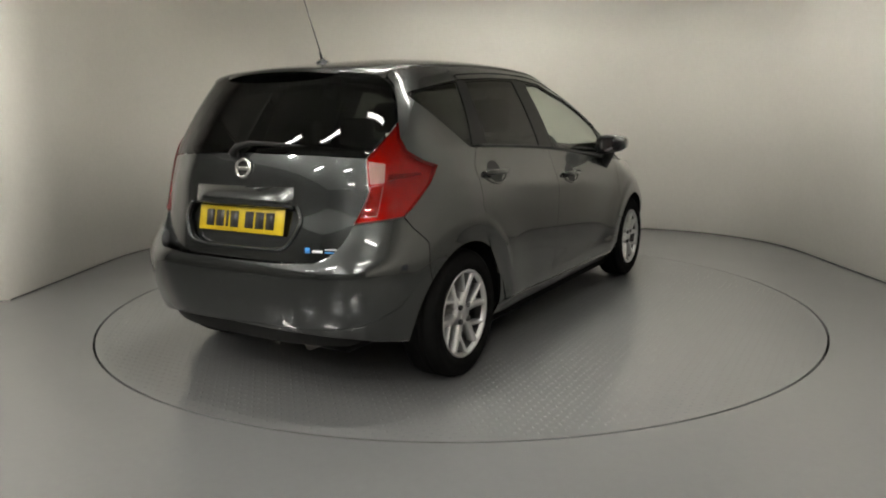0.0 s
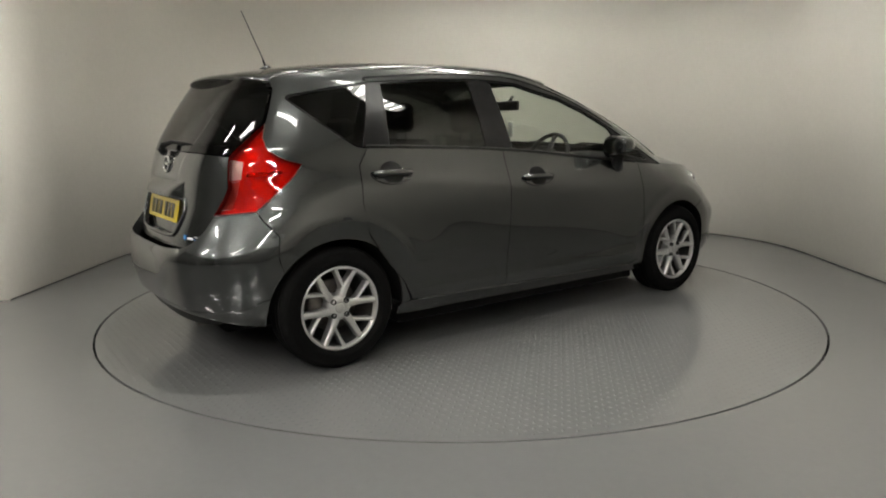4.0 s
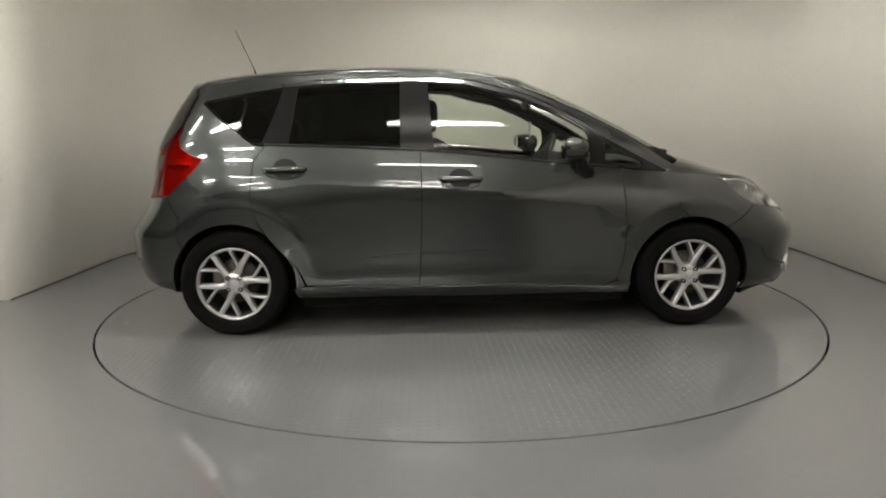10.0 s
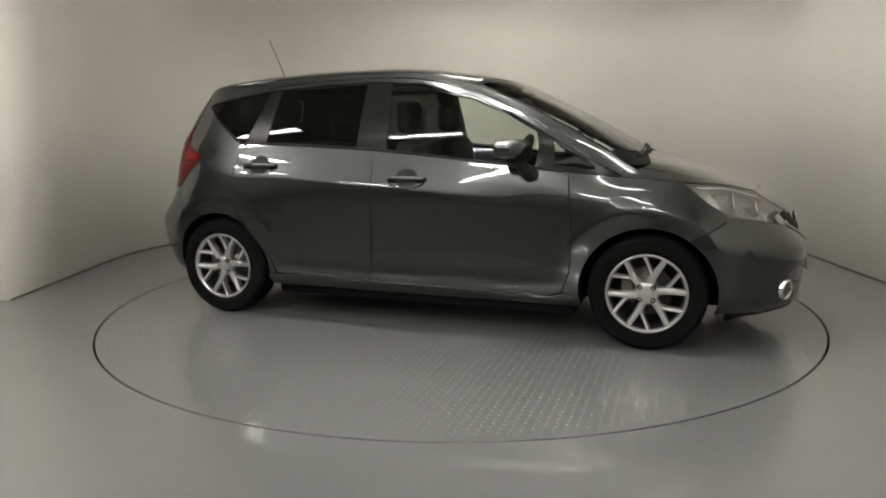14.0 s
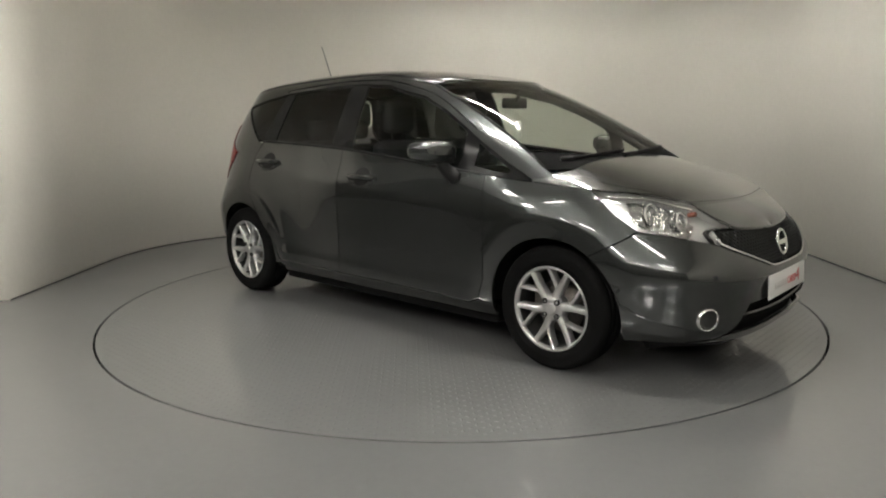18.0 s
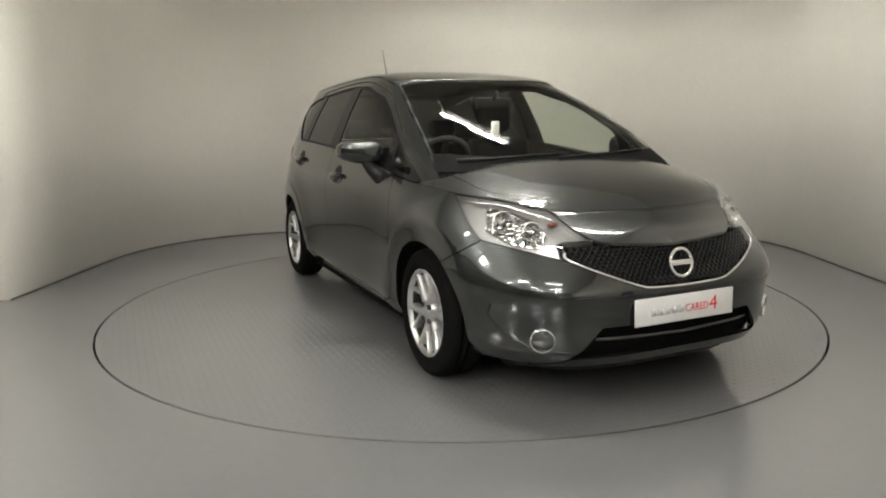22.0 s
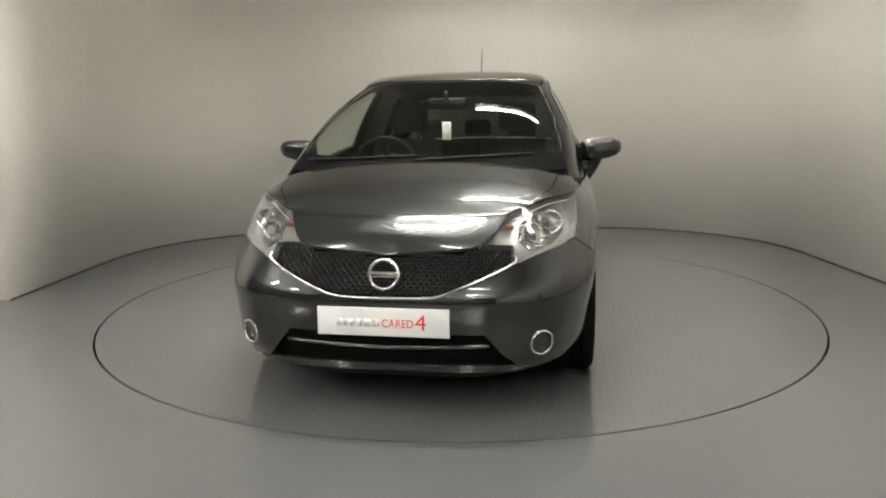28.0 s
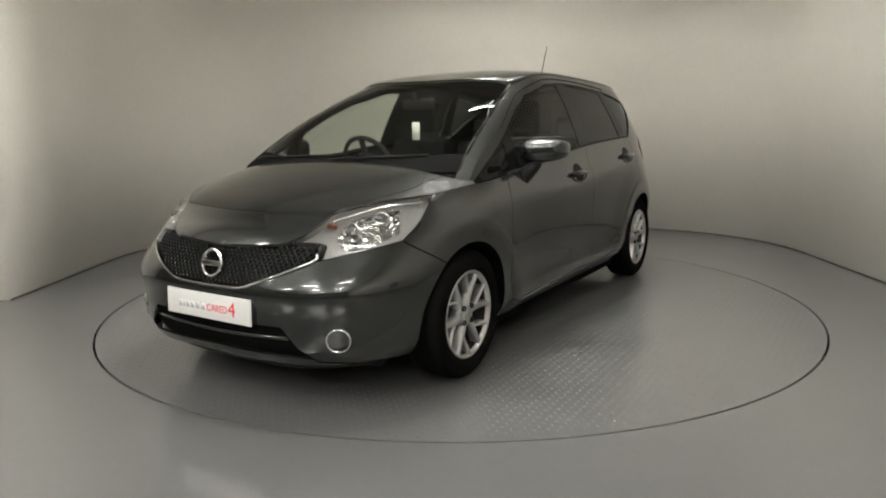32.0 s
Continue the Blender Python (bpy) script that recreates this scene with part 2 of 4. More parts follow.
def room():
    strip_wall("wall_north", cove_line(), cove_line(0.12), 0.0, HIGH, WALL, "curved warm white studio wall with rounded corners")
    strip_wall("wall_return", [(-HALF - 0.121, -0.005), (-9.5, -0.005)], [(-HALF - 0.121, 0.12), (-9.5, 0.12)], 0.0, HIGH, RETURN, "pale grey return wall beside the curved studio wall")
    # both walls below are unseen, added to close the room and darken reflections
    strip_wall("wall_west", [(-9.5, 0.10), (-9.5, -13.0)], [(-9.62, 0.10), (-9.62, -13.0)], 0.0, HIGH, DARKWALL, "unseen dull grey wall added far off to one side")
    strip_wall("wall_south", [(-9.62, -13.0), (3.23, -13.0)], [(-9.62, -13.15), (3.23, -13.15)], 0.0, HIGH, DARKWALL, "unseen dark wall added behind the camera")
    bm = bmesh.new()
    box(bm, (13.4, 17.0, 0.1), (-3.2, -4.9, HIGH + 0.05))
    tagged(new("ceiling", mesh_of("ceiling", bm, CEIL, False)), "plain dull grey studio ceiling", "ceiling", kind="structure")
    # floor with a round opening for the turntable
    bm = bmesh.new()
    seg = 160
    ring = [[bm.verts.new((r * math.cos(2 * math.pi * k / seg), r * math.sin(2 * math.pi * k / seg), z)) for k in range(seg)]
            for r, z in ((DISC_R + 0.0115, -0.05), (DISC_R + 0.0115, 0.0), (2.9, 0.0))]
    for a, b in zip(ring, ring[1:]):
        for k in range(seg):
            bm.faces.new((a[k], a[(k + 1) % seg], b[(k + 1) % seg], b[k]))
    corners = [(3.4, 3.5), (-9.7, 3.5), (-9.7, -13.2), (3.4, -13.2)]
    outer = []
    for k in range(seg):
        a = 2 * math.pi * k / seg
        dx, dy = math.cos(a), math.sin(a)
        t = min((3.4 / dx) if dx > 1e-9 else 1e9, (-9.7 / dx) if dx < -1e-9 else 1e9, (3.5 / dy) if dy > 1e-9 else 1e9, (-13.2 / dy) if dy < -1e-9 else 1e9)
        outer.append(bm.verts.new((dx * t, dy * t, 0)))
    for k in range(seg):
        bm.faces.new((ring[2][k], ring[2][(k + 1) % seg], outer[(k + 1) % seg], outer[k]))
    for cx, cy in corners:
        a = math.atan2(cy, cx) % (2 * math.pi)
        k = int(a / (2 * math.pi) * seg)
        bm.faces.new((outer[k], bm.verts.new((cx, cy, 0)), outer[(k + 1) % seg]))
    tagged(new("floor", mesh_of("floor", bm, FLOOR, False)), "glossy grey painted studio floor", "floor", kind="structure")
    bm = bmesh.new()
    box(bm, (13.6, 17.2, 0.1), (-3.2, -4.9, -0.11))
    tagged(new("sub_floor", mesh_of("sub_floor", bm, PIT, False)), "dark pit under the turntable joint", "floor", kind="structure")
    # dark joint at the wall's foot
    strip_wall("baseboard", cove_line(-0.006), cove_line(-0.0005), 0.001, 0.009, JOINT, "thin dark sealant joint along the wall foot")


def turntable():
    base = thing("turntable", "round grey painted turntable let into the floor", "turntable")
    bm = bmesh.new()
    seg = 160
    lathe(bm, [(0.3, 0.0), (1.0, 0.0), (1.7, 0.0), (DISC_R - 0.001, 0.0), (DISC_R - 0.001, -0.04)], seg)
    bm.faces.new([v for v in bm.verts[:seg]])
    part("plate", bm, DISC, base, smooth=False)
    # low oval studs of the tread plate
    verts, faces = [], []
    ring = 6
    pitch, count = .040, 57
    for i in range(-count, count + 1):
        for j in range(-count, count + 1):
            x, y = i * pitch, j * pitch
            if math.hypot(x, y) > DISC_R - 0.04:
                continue
            k, turn = len(verts), radians(45 if (i + j) % 2 else -45)
            for a, b, h in ((0.0125, .0065, 0.0), (0.007, .003, 0.0012)):
                for n in range(ring):
                    u, v = a * math.cos(2 * math.pi * n / ring), b * math.sin(2 * math.pi * n / ring)
                    verts.append((x + u * math.cos(turn) - v * math.sin(turn), y + u * math.sin(turn) + v * math.cos(turn), h))
            faces += [(k + n, k + (n + 1) % ring, k + ring + (n + 1) % ring, k + ring + n) for n in range(ring)] + [tuple(k + ring + n for n in range(ring))]
    me = bpy.data.meshes.new("tread_studs")
    me.from_pydata(verts, [], faces)
    me.materials.append(DISC)
    me.polygons.foreach_set("use_smooth", [True] * len(me.polygons))
    studs = new("tread_studs", me)
    studs.parent = base
    tagged(studs, kind="stuff")
    return base


def batten(x, y, length, turn=0, tube_mat=None, deep=0.0):
    """A fluorescent batten light with a long diffuser under the ceiling; deep: how far an added louvre reaches below
    it.
    """
    base = thing("batten_light", "long white fluorescent batten light out of view on the ceiling, several added as fill", "ceiling light", "fluorescent lights", m=pose(x, y, HIGH - 0.085, 0, 0, turn))
    bm = bmesh.new()
    box(bm, (length, 0.19, 0.045), (0, 0, 0.062), 0.008)
    part("housing", bm, WHITE, base)
    bm = bmesh.new()
    box(bm, (length - 0.06, 0.17, 0.006), (0, 0, 0.034))
    part("diffuser", bm, tube_mat or TUBE, base, "glowing opal diffuser", smooth=False)
    for s in (-1, 1):
        bm = bmesh.new()
        box(bm, (length, 0.008, 0.07 + deep), (0, s * 0.096, 0.035 - deep / 2), 0.002)
        part("side_rail", bm, LOUVRE, base)
        bm = bmesh.new()
        box(bm, (0.03, 0.17, 0.05 + deep), (s * (length / 2 - 0.015), 0, 0.02 - deep / 2), 0.004)
        part("end_cap", bm, LOUVRE, base)
    # added blades that keep direct light off the upper walls
    for k in range(1, 8 if deep else 0):
        bm = bmesh.new()
        box(bm, (0.004, 0.182, deep), (-length / 2 + length * k / 8, 0, 0.026 - deep / 2))
        part("added_louvre_blade", bm, LOUVRE, base, smooth=False)
    return base


room()
TABLE = turntable()
# the lamp at x 2.05 and the second row are unseen, added as fill
for bx, by, kind, louvre in ((0.68, 1.3, MAIN, .11), (-0.2, -0.8, MAIN, .08), (2.05, -1.3, SIDEFILL, .09), (-4.8, -2.2, TUBE, 0), (0.3, -3.25, TWIN, 0), (-2.9, -3.25, TUBE, 0),
                             (-2.9, -5.6, HALLFILL, 0), (0.3, -5.6, TUBE, 0), (0.3, -8.4, HALLFILL, 0), (-2.9, -8.4, HALLFILL, 0), (-6.3, -3.6, HALLFILL, 0), (-6.3, -6.5, HALLFILL, 0), (-2.9, -11.2, HALLFILL, 0), (0.3, -11.2, HALLFILL, 0)):
    batten(bx, by, 1.4, 0, kind, louvre)


def board():
    """A blue display board against the side wall, beside the camera."""
    base = thing("display_board", "plain blue display board on black legs by the wall", "board", m=pose(3.06, -3.7, 0, 0, 0, 0))
    bm = bmesh.new()
    box(bm, (.03, .40, .70), (0, 0, .71), .004)
    part("panel", bm, BOARD, base)
    for y in (-.15, .15):
        bm = bmesh.new()
        box(bm, (.03, .03, .38), (0, y, .19), .004)
        part("leg", bm, BLACK, base)


board()


# ---- the car: x forward, y to its left, z up, from the floor midway between the axles ----
WIDE = curve((.14, .70), (.19, .762), (.225, .793), (.27, .816), (.40, .832), (.60, .841), (.72, .842), (.78, .839), (.84, .830), (.90, .815), (.95, .800), (1.0, .787),
             (1.06, .772), (1.2, .714), (1.35, .636), (1.42, .594), (1.47, .54), (1.52, .45))
REAR = curve((.14, -1.86), (.25, -1.92), (.45, -1.94), (.56, -1.93), (.60, -1.925), (.64, -1.918), (.72, -1.90), (.82, -1.87), (.95, -1.845),
             (1.05, -1.815), (1.2, -1.735), (1.4, -1.60), (1.5, -1.52))
NOSE = curve((.14, 2.0), (.2, 2.06), (.3, 2.095), (.42, 2.092), (.49, 2.104), (.52, 2.098), (.6, 2.055), (.68, 2.015), (.74, 1.965), (.82, 1.88), (.95, 1.68))
SCREEN = curve((.84, 1.50), (.96, 1.295), (1.1, 1.055), (1.3, .69), (1.42, .445), (1.47, .32), (1.52, .19))
N_NOSE = curve((.2, 3.35), (.34, 3.5), (.52, 3.6), (.68, 2.95), (.8, 2.5), (.95, 2.4))
N_REAR = curve((.2, 3.0), (.6, 3.2), (1.0, 3.6), (1.4, 4.2))
REAR_BUMPER = curve((.14, -1.87), (.25, -1.935), (.35, -1.968), (.45, -1.985), (.56, -1.988), (.60, -1.975), (.64, -1.945), (.70, -1.905), (.76, -1.882), (.82, -1.87), (.95, -1.845),
                    (1.05, -1.815), (1.2, -1.735), (1.4, -1.60), (1.5, -1.52))
N_BUMPER = curve((.2, 3.3), (.35, 3.7), (.6, 3.95), (.68, 3.85), (.76, 3.6), (.82, 3.42), (1.0, 3.6), (1.4, 4.2))
BELT = curve((-1.9, 1.09), (-1.127, 1.071), (-.3, 1.035), (.63, .945), (1.15, .895), (1.44, .872))
XR, QUARTER, AXLE_Z = -1.0, math.pi / 2, 0.295


N_SCREEN = curve((.9, 6.5), (1.02, 6.5), (1.12, 6.3), (1.208, 5.8), (1.304, 4.7), (1.395, 3.4), (1.48, 2.9))


def step_in(v):
    v = min(max(v, 0.0), 1.0)
    return v * v * (3 - 2 * v)


def bulge(x, z):
    """How far the flank stands out: stepped arch flares, a shoulder crease that falls towards the front, a kick-out over the sill."""
    v = 0.0
    for xw in (-1.3, 1.3):
        r = math.hypot(x - xw, z - AXLE_Z)
        upper = step_in((z - .36) / .22)
        fade = step_in((1.84 - abs(x)) / .26)
        v += fade * (upper * 0.007 * step_in((.482 - r) / .035) + 0.013 * math.exp(-(max(r - .46, 0.0) / 0.16) ** 2) - .008 * step_in((.47 - r) / .12))
    v *= step_in((1.0 - z) / 0.16)
    # shoulder crease from the tail lamp down through the doors
    along = step_in((x + 1.60) / .35) * step_in((1.0 - x) / .9)
    d = z - (.912 - .075 * (x + 1.2) - .035 * max(x + .2, 0.0) ** 2)
    d = math.sqrt(d * d + 1e-4) * (1 if d > 0 else -1)
    v += along * (0.019 * math.exp(-d / .085) if d > 0 else 0.019 * math.exp(d / .19))
    # lower edge of the doors turned out over the sill
    low = step_in((x + .98) / .2) * step_in((.98 - x) / .2)
    v += low * 0.010 * math.exp(-((z - .305) / .055) ** 2)
    return v


TUCK = curve((.6, .0), (.75, .003), (.9, .008), (1.0, .016), (1.1, .030), (1.18, .036), (1.3, .028), (1.42, .012), (1.56, .0))


def tuck(x, z):
    """How far the wing's top rolls inwards towards the bonnet."""
    if not .6 < x < 1.56:
        return 0.0
    q = (z - BELT(x) + .15) / .15
    return TUCK(x) * min(max(q, 0.0), 1.15) ** 2


class Skin:
    """A wrap-around skin: s runs from the tail's middle along one flank to the nose's middle, z is the height."""

    def __init__(self, front, n_front, start, rolled=False, rear=REAR, n_rear=N_REAR):
        self.front, self.n_front, self.start, self.rolled, self.rear, self.n_rear = front, n_front, start, rolled, rear, n_rear
        self.tail, self.tip = XR - QUARTER, start + QUARTER

    def __call__(self, s, z):
        w = WIDE(z)
        if XR <= s <= self.start:
            return Vector((s, w + bulge(s, z) - (tuck(s, z) if self.rolled else 0.0), z))
        if s > self.start:
            psi, n, a, x0 = QUARTER - (s - self.start), self.n_front(z), self.front(z) - self.start, self.start
        else:
            psi, n, a, x0 = QUARTER - (XR - s), self.n_rear(z), self.rear(z) - XR, XR
        c, k = max(math.cos(psi), 0.0), max(math.sin(psi), 0.0)
        r = (c ** n + k ** n) ** (-1 / n)
        x = x0 + a * r * c
        return Vector((x, w * r * k + bulge(x, z) * k ** 2 - (tuck(x, z) if self.rolled else 0.0), z))

    def side(self, x, z):
        """The (s, z) of the flank's point at x."""
        if XR <= x <= self.start:
            return (x, z)
        n, a, x0 = (self.n_front(z), self.front(z) - self.start, self.start) if x > self.start else (self.n_rear(z), self.rear(z) - XR, XR)
        c = min((x - x0) / a, 1.0)
        psi = math.atan2((1 - c ** n) ** (1 / n), c)
        return (self.start + QUARTER - psi, z) if x > self.start else (XR - QUARTER + psi, z)

    def end(self, y, z, rear=False):
        """The (s, z) of the nose's or the tail's point at y."""
        n = self.n_rear(z) if rear else self.n_front(z)
        k = min(y / WIDE(z), 1.0)
        psi = math.atan2(k, (1 - k ** n) ** (1 / n))
        return (XR - QUARTER + psi, z) if rear else (self.start + QUARTER - psi, z)

    def tail_at(self, y, z):
        return self.end(y, z, True)

    def normal(self, s, z):
        h = 2e-3
        n = (self(s + h, z) - self(s - h, z)).cross(self(s, z + h) - self(s, z - h))
        p = self(s, z)
        n.normalize()
        return n if n.dot(Vector((p.x * 0.3, p.y + 0.3, 0))) > 0 else -n


LOW = Skin(NOSE, N_NOSE, 1.0, True)
TOP = Skin(SCREEN, N_SCREEN, -0.2, rear=REAR_BUMPER, n_rear=N_BUMPER)
GATE = Skin(SCREEN, N_SCREEN, -0.2)


def inside(p, poly):
    x, y, hit = p[0], p[1], False
    for (x1, y1), (x2, y2) in zip(poly, poly[1:] + poly[:1]):
        if (y1 > y) != (y2 > y) and x < (x2 - x1) * (y - y1) / (y2 - y1) + x1:
            hit = not hit
    return hit


def even(poly, step):
    """The outline with points no further apart than step."""
    out = []
    for a, b in zip(poly, poly[1:] + poly[:1]):
        a, b = Vector(a), Vector(b)
        k = max(1, math.ceil((b - a).length / step))
        out += [tuple(a.lerp(b, j / k)) for j in range(k)]
    return out


def shrink(poly, gap, keep):
    """The outline moved inwards by gap; points on the middle line stay on it."""
    area = sum(a[0] * b[1] - b[0] * a[1] for a, b in zip(poly, poly[1:] + poly[:1]))
    sign, out = (1 if area > 0 else -1), []
    for i, p in enumerate(poly):
        a, b, c = Vector(poly[i - 1]), Vector(p), Vector(poly[(i + 1) % len(poly)])
        n = Vector((0, 0))
        for e in (b - a, c - b):
            if e.length > 1e-7:
                n += Vector((-e.y, e.x)).normalized()
        q = b + (n.normalized() if n.length > 1e-6 else n) * gap * sign
        out.append((p[0] if keep is not None and abs(p[0] - keep) < 1e-5 else q.x, q.y))
    return out


def panel(poly, skin, holes=(), step=0.03, depth=0.014, gap=0.0019, both=False, sign=1, lift=0.0, swell=None):
    """A sheet-metal or glass panel on a skin, with turned-in edges; both: it spans the middle line."""
    from mathutils.geometry import delaunay_2d_cdt
    keep = None
    if both:
        keep = skin.tip if max(p[0] for p in poly) > 0 else skin.tail
    loops = [shrink(even(poly, step * 0.8), gap, keep)] + [shrink(even(h, step * 0.8), -gap, None) for h in holes]
    pts, edges = [], []
    for lp in loops:
        k = len(pts)
        pts += lp
        edges += [(k + i, k + (i + 1) % len(lp)) for i in range(len(lp))]
    xs, ys = [p[0] for p in loops[0]], [p[1] for p in loops[0]]
    bound = np.array(pts)
    for i in range(int((max(xs) - min(xs)) / step) + 1):
        for j in range(int((max(ys) - min(ys)) / step) + 1):
            p = (min(xs) + (i + 0.5) * step, min(ys) + (j + 0.5) * step)
            if inside(p, loops[0]) and not any(inside(p, h) for h in loops[1:]) and ((bound - p) ** 2).sum(1).min() > (step * 0.45) ** 2:
                pts.append(p)
    v2, _, faces, *_ = delaunay_2d_cdt([Vector(p) for p in pts], edges, [], 0, 1e-6)
    tris = []
    for f in faces:
        c = (sum(v2[i].x for i in f) / len(f), sum(v2[i].y for i in f) / len(f))
        if inside(c, loops[0]) and not any(inside(c, h) for h in loops[1:]):
            tris.append(f)
    bm = bmesh.new()
    norm = [skin.normal(v.x, v.y) for v in v2]
    place = [skin(v.x, v.y) + n * (lift + (swell(skin(v.x, v.y)) if swell else 0.0)) for v, n in zip(v2, norm)]
    for side in ((1, -1) if both else (sign,)):
        flip = Vector((1, side, 1))
        vs = {}
        for f in tris:
            for i in f:
                if i not in vs:
                    vs[i] = bm.verts.new(place[i] * flip)
            try:
                bm.faces.new([vs[i] for i in f])
            except ValueError:
                pass
        count = {}
        for f in tris:
            for a, b in zip(f, f[1:] + f[:1]):
                e = (min(a, b), max(a, b))
                count[e] = count.get(e, 0) + 1
        inner = {}
        for (a, b), k in count.items():
            if k != 1 or (both and abs(place[a].y) < 1e-3 and abs(place[b].y) < 1e-3):
                continue
            for i in (a, b):
                if i not in inner:
                    inner[i] = bm.verts.new((place[i] - norm[i] * depth) * flip)
            bm.faces.new((vs[a], vs[b], inner[b], inner[a]))
            e = bm.edges.get((vs[a], vs[b]))
            e.smooth = False
    if both:
        bmesh.ops.remove_doubles(bm, verts=bm.verts, dist=2e-4)
    return bm


ARCH_R, REAR_SEAM, FRONT_SEAM = 0.348, 142.0, 55.0


def arch(x, a0, a1, r=ARCH_R, n=20):
    """Points of the wheel arch's outline on the flank between two angles, in degrees from straight ahead."""
    return [(x + r * math.cos(radians(a0 + (a1 - a0) * k / n)), AXLE_Z + r * math.sin(radians(a0 + (a1 - a0) * k / n))) for k in range(n + 1)]


def on_side(skin, pts):
    return [skin.side(x, z) for x, z in pts]


# shared outlines, on the flank as (x, z), on the ends as (y, z)
ROOFLINE = curve((-1.60, 1.395), (-1.03, 1.452), (-.34, 1.475), (-.07, 1.465), (.17, 1.435), (.33, 1.42))
DOOR_REAR = [(-.89, .285), (-.938, .384), (-1.046, .516), (-1.145, .650), (-1.176, .809), (-1.158, .983), (-1.10, 1.062)]
DOOR_MID = [(-.258, .270), (-.246, .45), (-.238, .611), (-.236, .85), (-.240, 1.028)]
DOOR_FRONT = [(.80, .258), (.865, .283), (.905, .40), (.913, .55), (.908, .70), (.885, .921)]
DLO_TOP = [(-1.454, 1.304), (-1.43, 1.318), (-1.2, 1.36), (-.996, 1.388), (-.6, 1.415), (-.3, 1.422), (0., 1.405), (.324, 1.328), (.512, 1.250), (.664, 1.168), (.9, 1.035), (1.155, .900)]
TAIL_LAMP = [TOP.tail_at(.648, 1.185), TOP.tail_at(.672, 1.12), TOP.tail_at(.703, 1.063), TOP.side(-1.51, 1.02), TOP.side(-1.44, .998), TOP.side(-1.50, .93),
             TOP.tail_at(.733, .792), TOP.tail_at(.583, .770), TOP.tail_at(.622, .896), TOP.tail_at(.595, 1.037)]
NOSE_TOP = [LOW.side(1.15, .897), LOW.side(1.30, .886), LOW.side(1.44, .874), LOW.end(.61, .856), LOW.end(.515, .829), LOW.end(.466, .813), LOW.end(.425, .755),
            LOW.end(.355, .703), LOW.end(.22, .688), (LOW.tip, .675)]
HEAD_LAMP = NOSE_TOP[2:8] + [LOW.end(.49, .697), LOW.end(.495, .632), LOW.end(.604, .663), LOW.side(1.69, .698), LOW.side(1.58, .765), LOW.side(1.50, .832)]


def belt(x0, x1, n=14):
    return [(x0 + (x1 - x0) * k / n, BELT(x0 + (x1 - x0) * k / n)) for k in range(n + 1)]


def fan(edge, spine, name, mat, parent, rows=26, label="", powers=(2.6, 2.6), drop=0.012, sink=0.0, start=None, stop=None, soft=None):
    """A crowned lid (bonnet, roof) from an edge line to the middle line; it leaves the edge upright and flattens inwards.
    soft: a rounder section with that steepness at each point of the edge.
    start, stop: the share of the way inwards at which the sheet begins and ends, for each point of the edge."""
    bm = bmesh.new()
    for side in (1, -1):
        grid = []
        for i, (e, c) in enumerate(zip(edge, spine)):
            m = powers[0] + (powers[1] - powers[0]) * min(1.0, i / (len(edge) - 1))
            q0, q1 = start[i] if start else 0.0, stop[i] if stop else 1.0
            line = []
            for k in range(rows + 1):
                q = q0 + (q1 - q0) * (k / rows) ** 1.9
                x, y = e.x + (c.x - e.x) * (1 - (1 - q) ** 1.5), e.y * (1 - q)
                up = 1 - (1 - q) ** soft[i] if soft else max(0.0, 1 - (1 - q) ** m) ** (1 / m)
                line.append(Vector((x, y * side, e.z - sink + (c.z - e.z) * up)))
            grid.append([bm.verts.new(p) for p in line])
        for a, b in zip(grid, grid[1:]):
            for k in range(rows):
                bm.faces.new((a[k], a[k + 1], b[k + 1], b[k]))
        for rim in ([g[0] for g in grid], grid[0], grid[-1]) + (([g[-1] for g in grid],) if stop else ()):
            low = [bm.verts.new(v.co + Vector((0, 0, -drop))) for v in rim]
            for i in range(len(rim) - 1):
                if (rim[i].co - rim[i + 1].co).length < 1e-5:
                    continue
                bm.faces.new((rim[i], rim[i + 1], low[i + 1], low[i]))
                bm.edges.get((rim[i], rim[i + 1])).smooth = False
    bmesh.ops.remove_doubles(bm, verts=bm.verts, dist=1e-4)
    return part(name, bm, mat, parent, label)


CAR = thing("hatchback_car", "dark grey metallic five-door hatchback on the turntable", "car")
PANES = (("quarter_window", [(-1.440, 1.301), (-1.42, 1.311), (-1.2, 1.353), (-1.01, 1.379), (-1.118, 1.078), (-1.158, 1.080)]),
         ("rear_door_window", [(-.922, 1.382), (-.6, 1.405), (-.350, 1.412), (-.352, 1.052), (-.965, 1.076)]),
         ("front_door_window", [(-.19, 1.406), (0., 1.394), (.324, 1.316), (.512, 1.238), (.655, 1.161), (.695, 1.138), (.705, .955), (-.16, 1.036)]),
         ("front_quarter_window", [(.80, 1.078), (.828, 1.060), (1.012, .954), (1.02, .938), (1.0, .934), (.93, .942), (.80, .965)]))


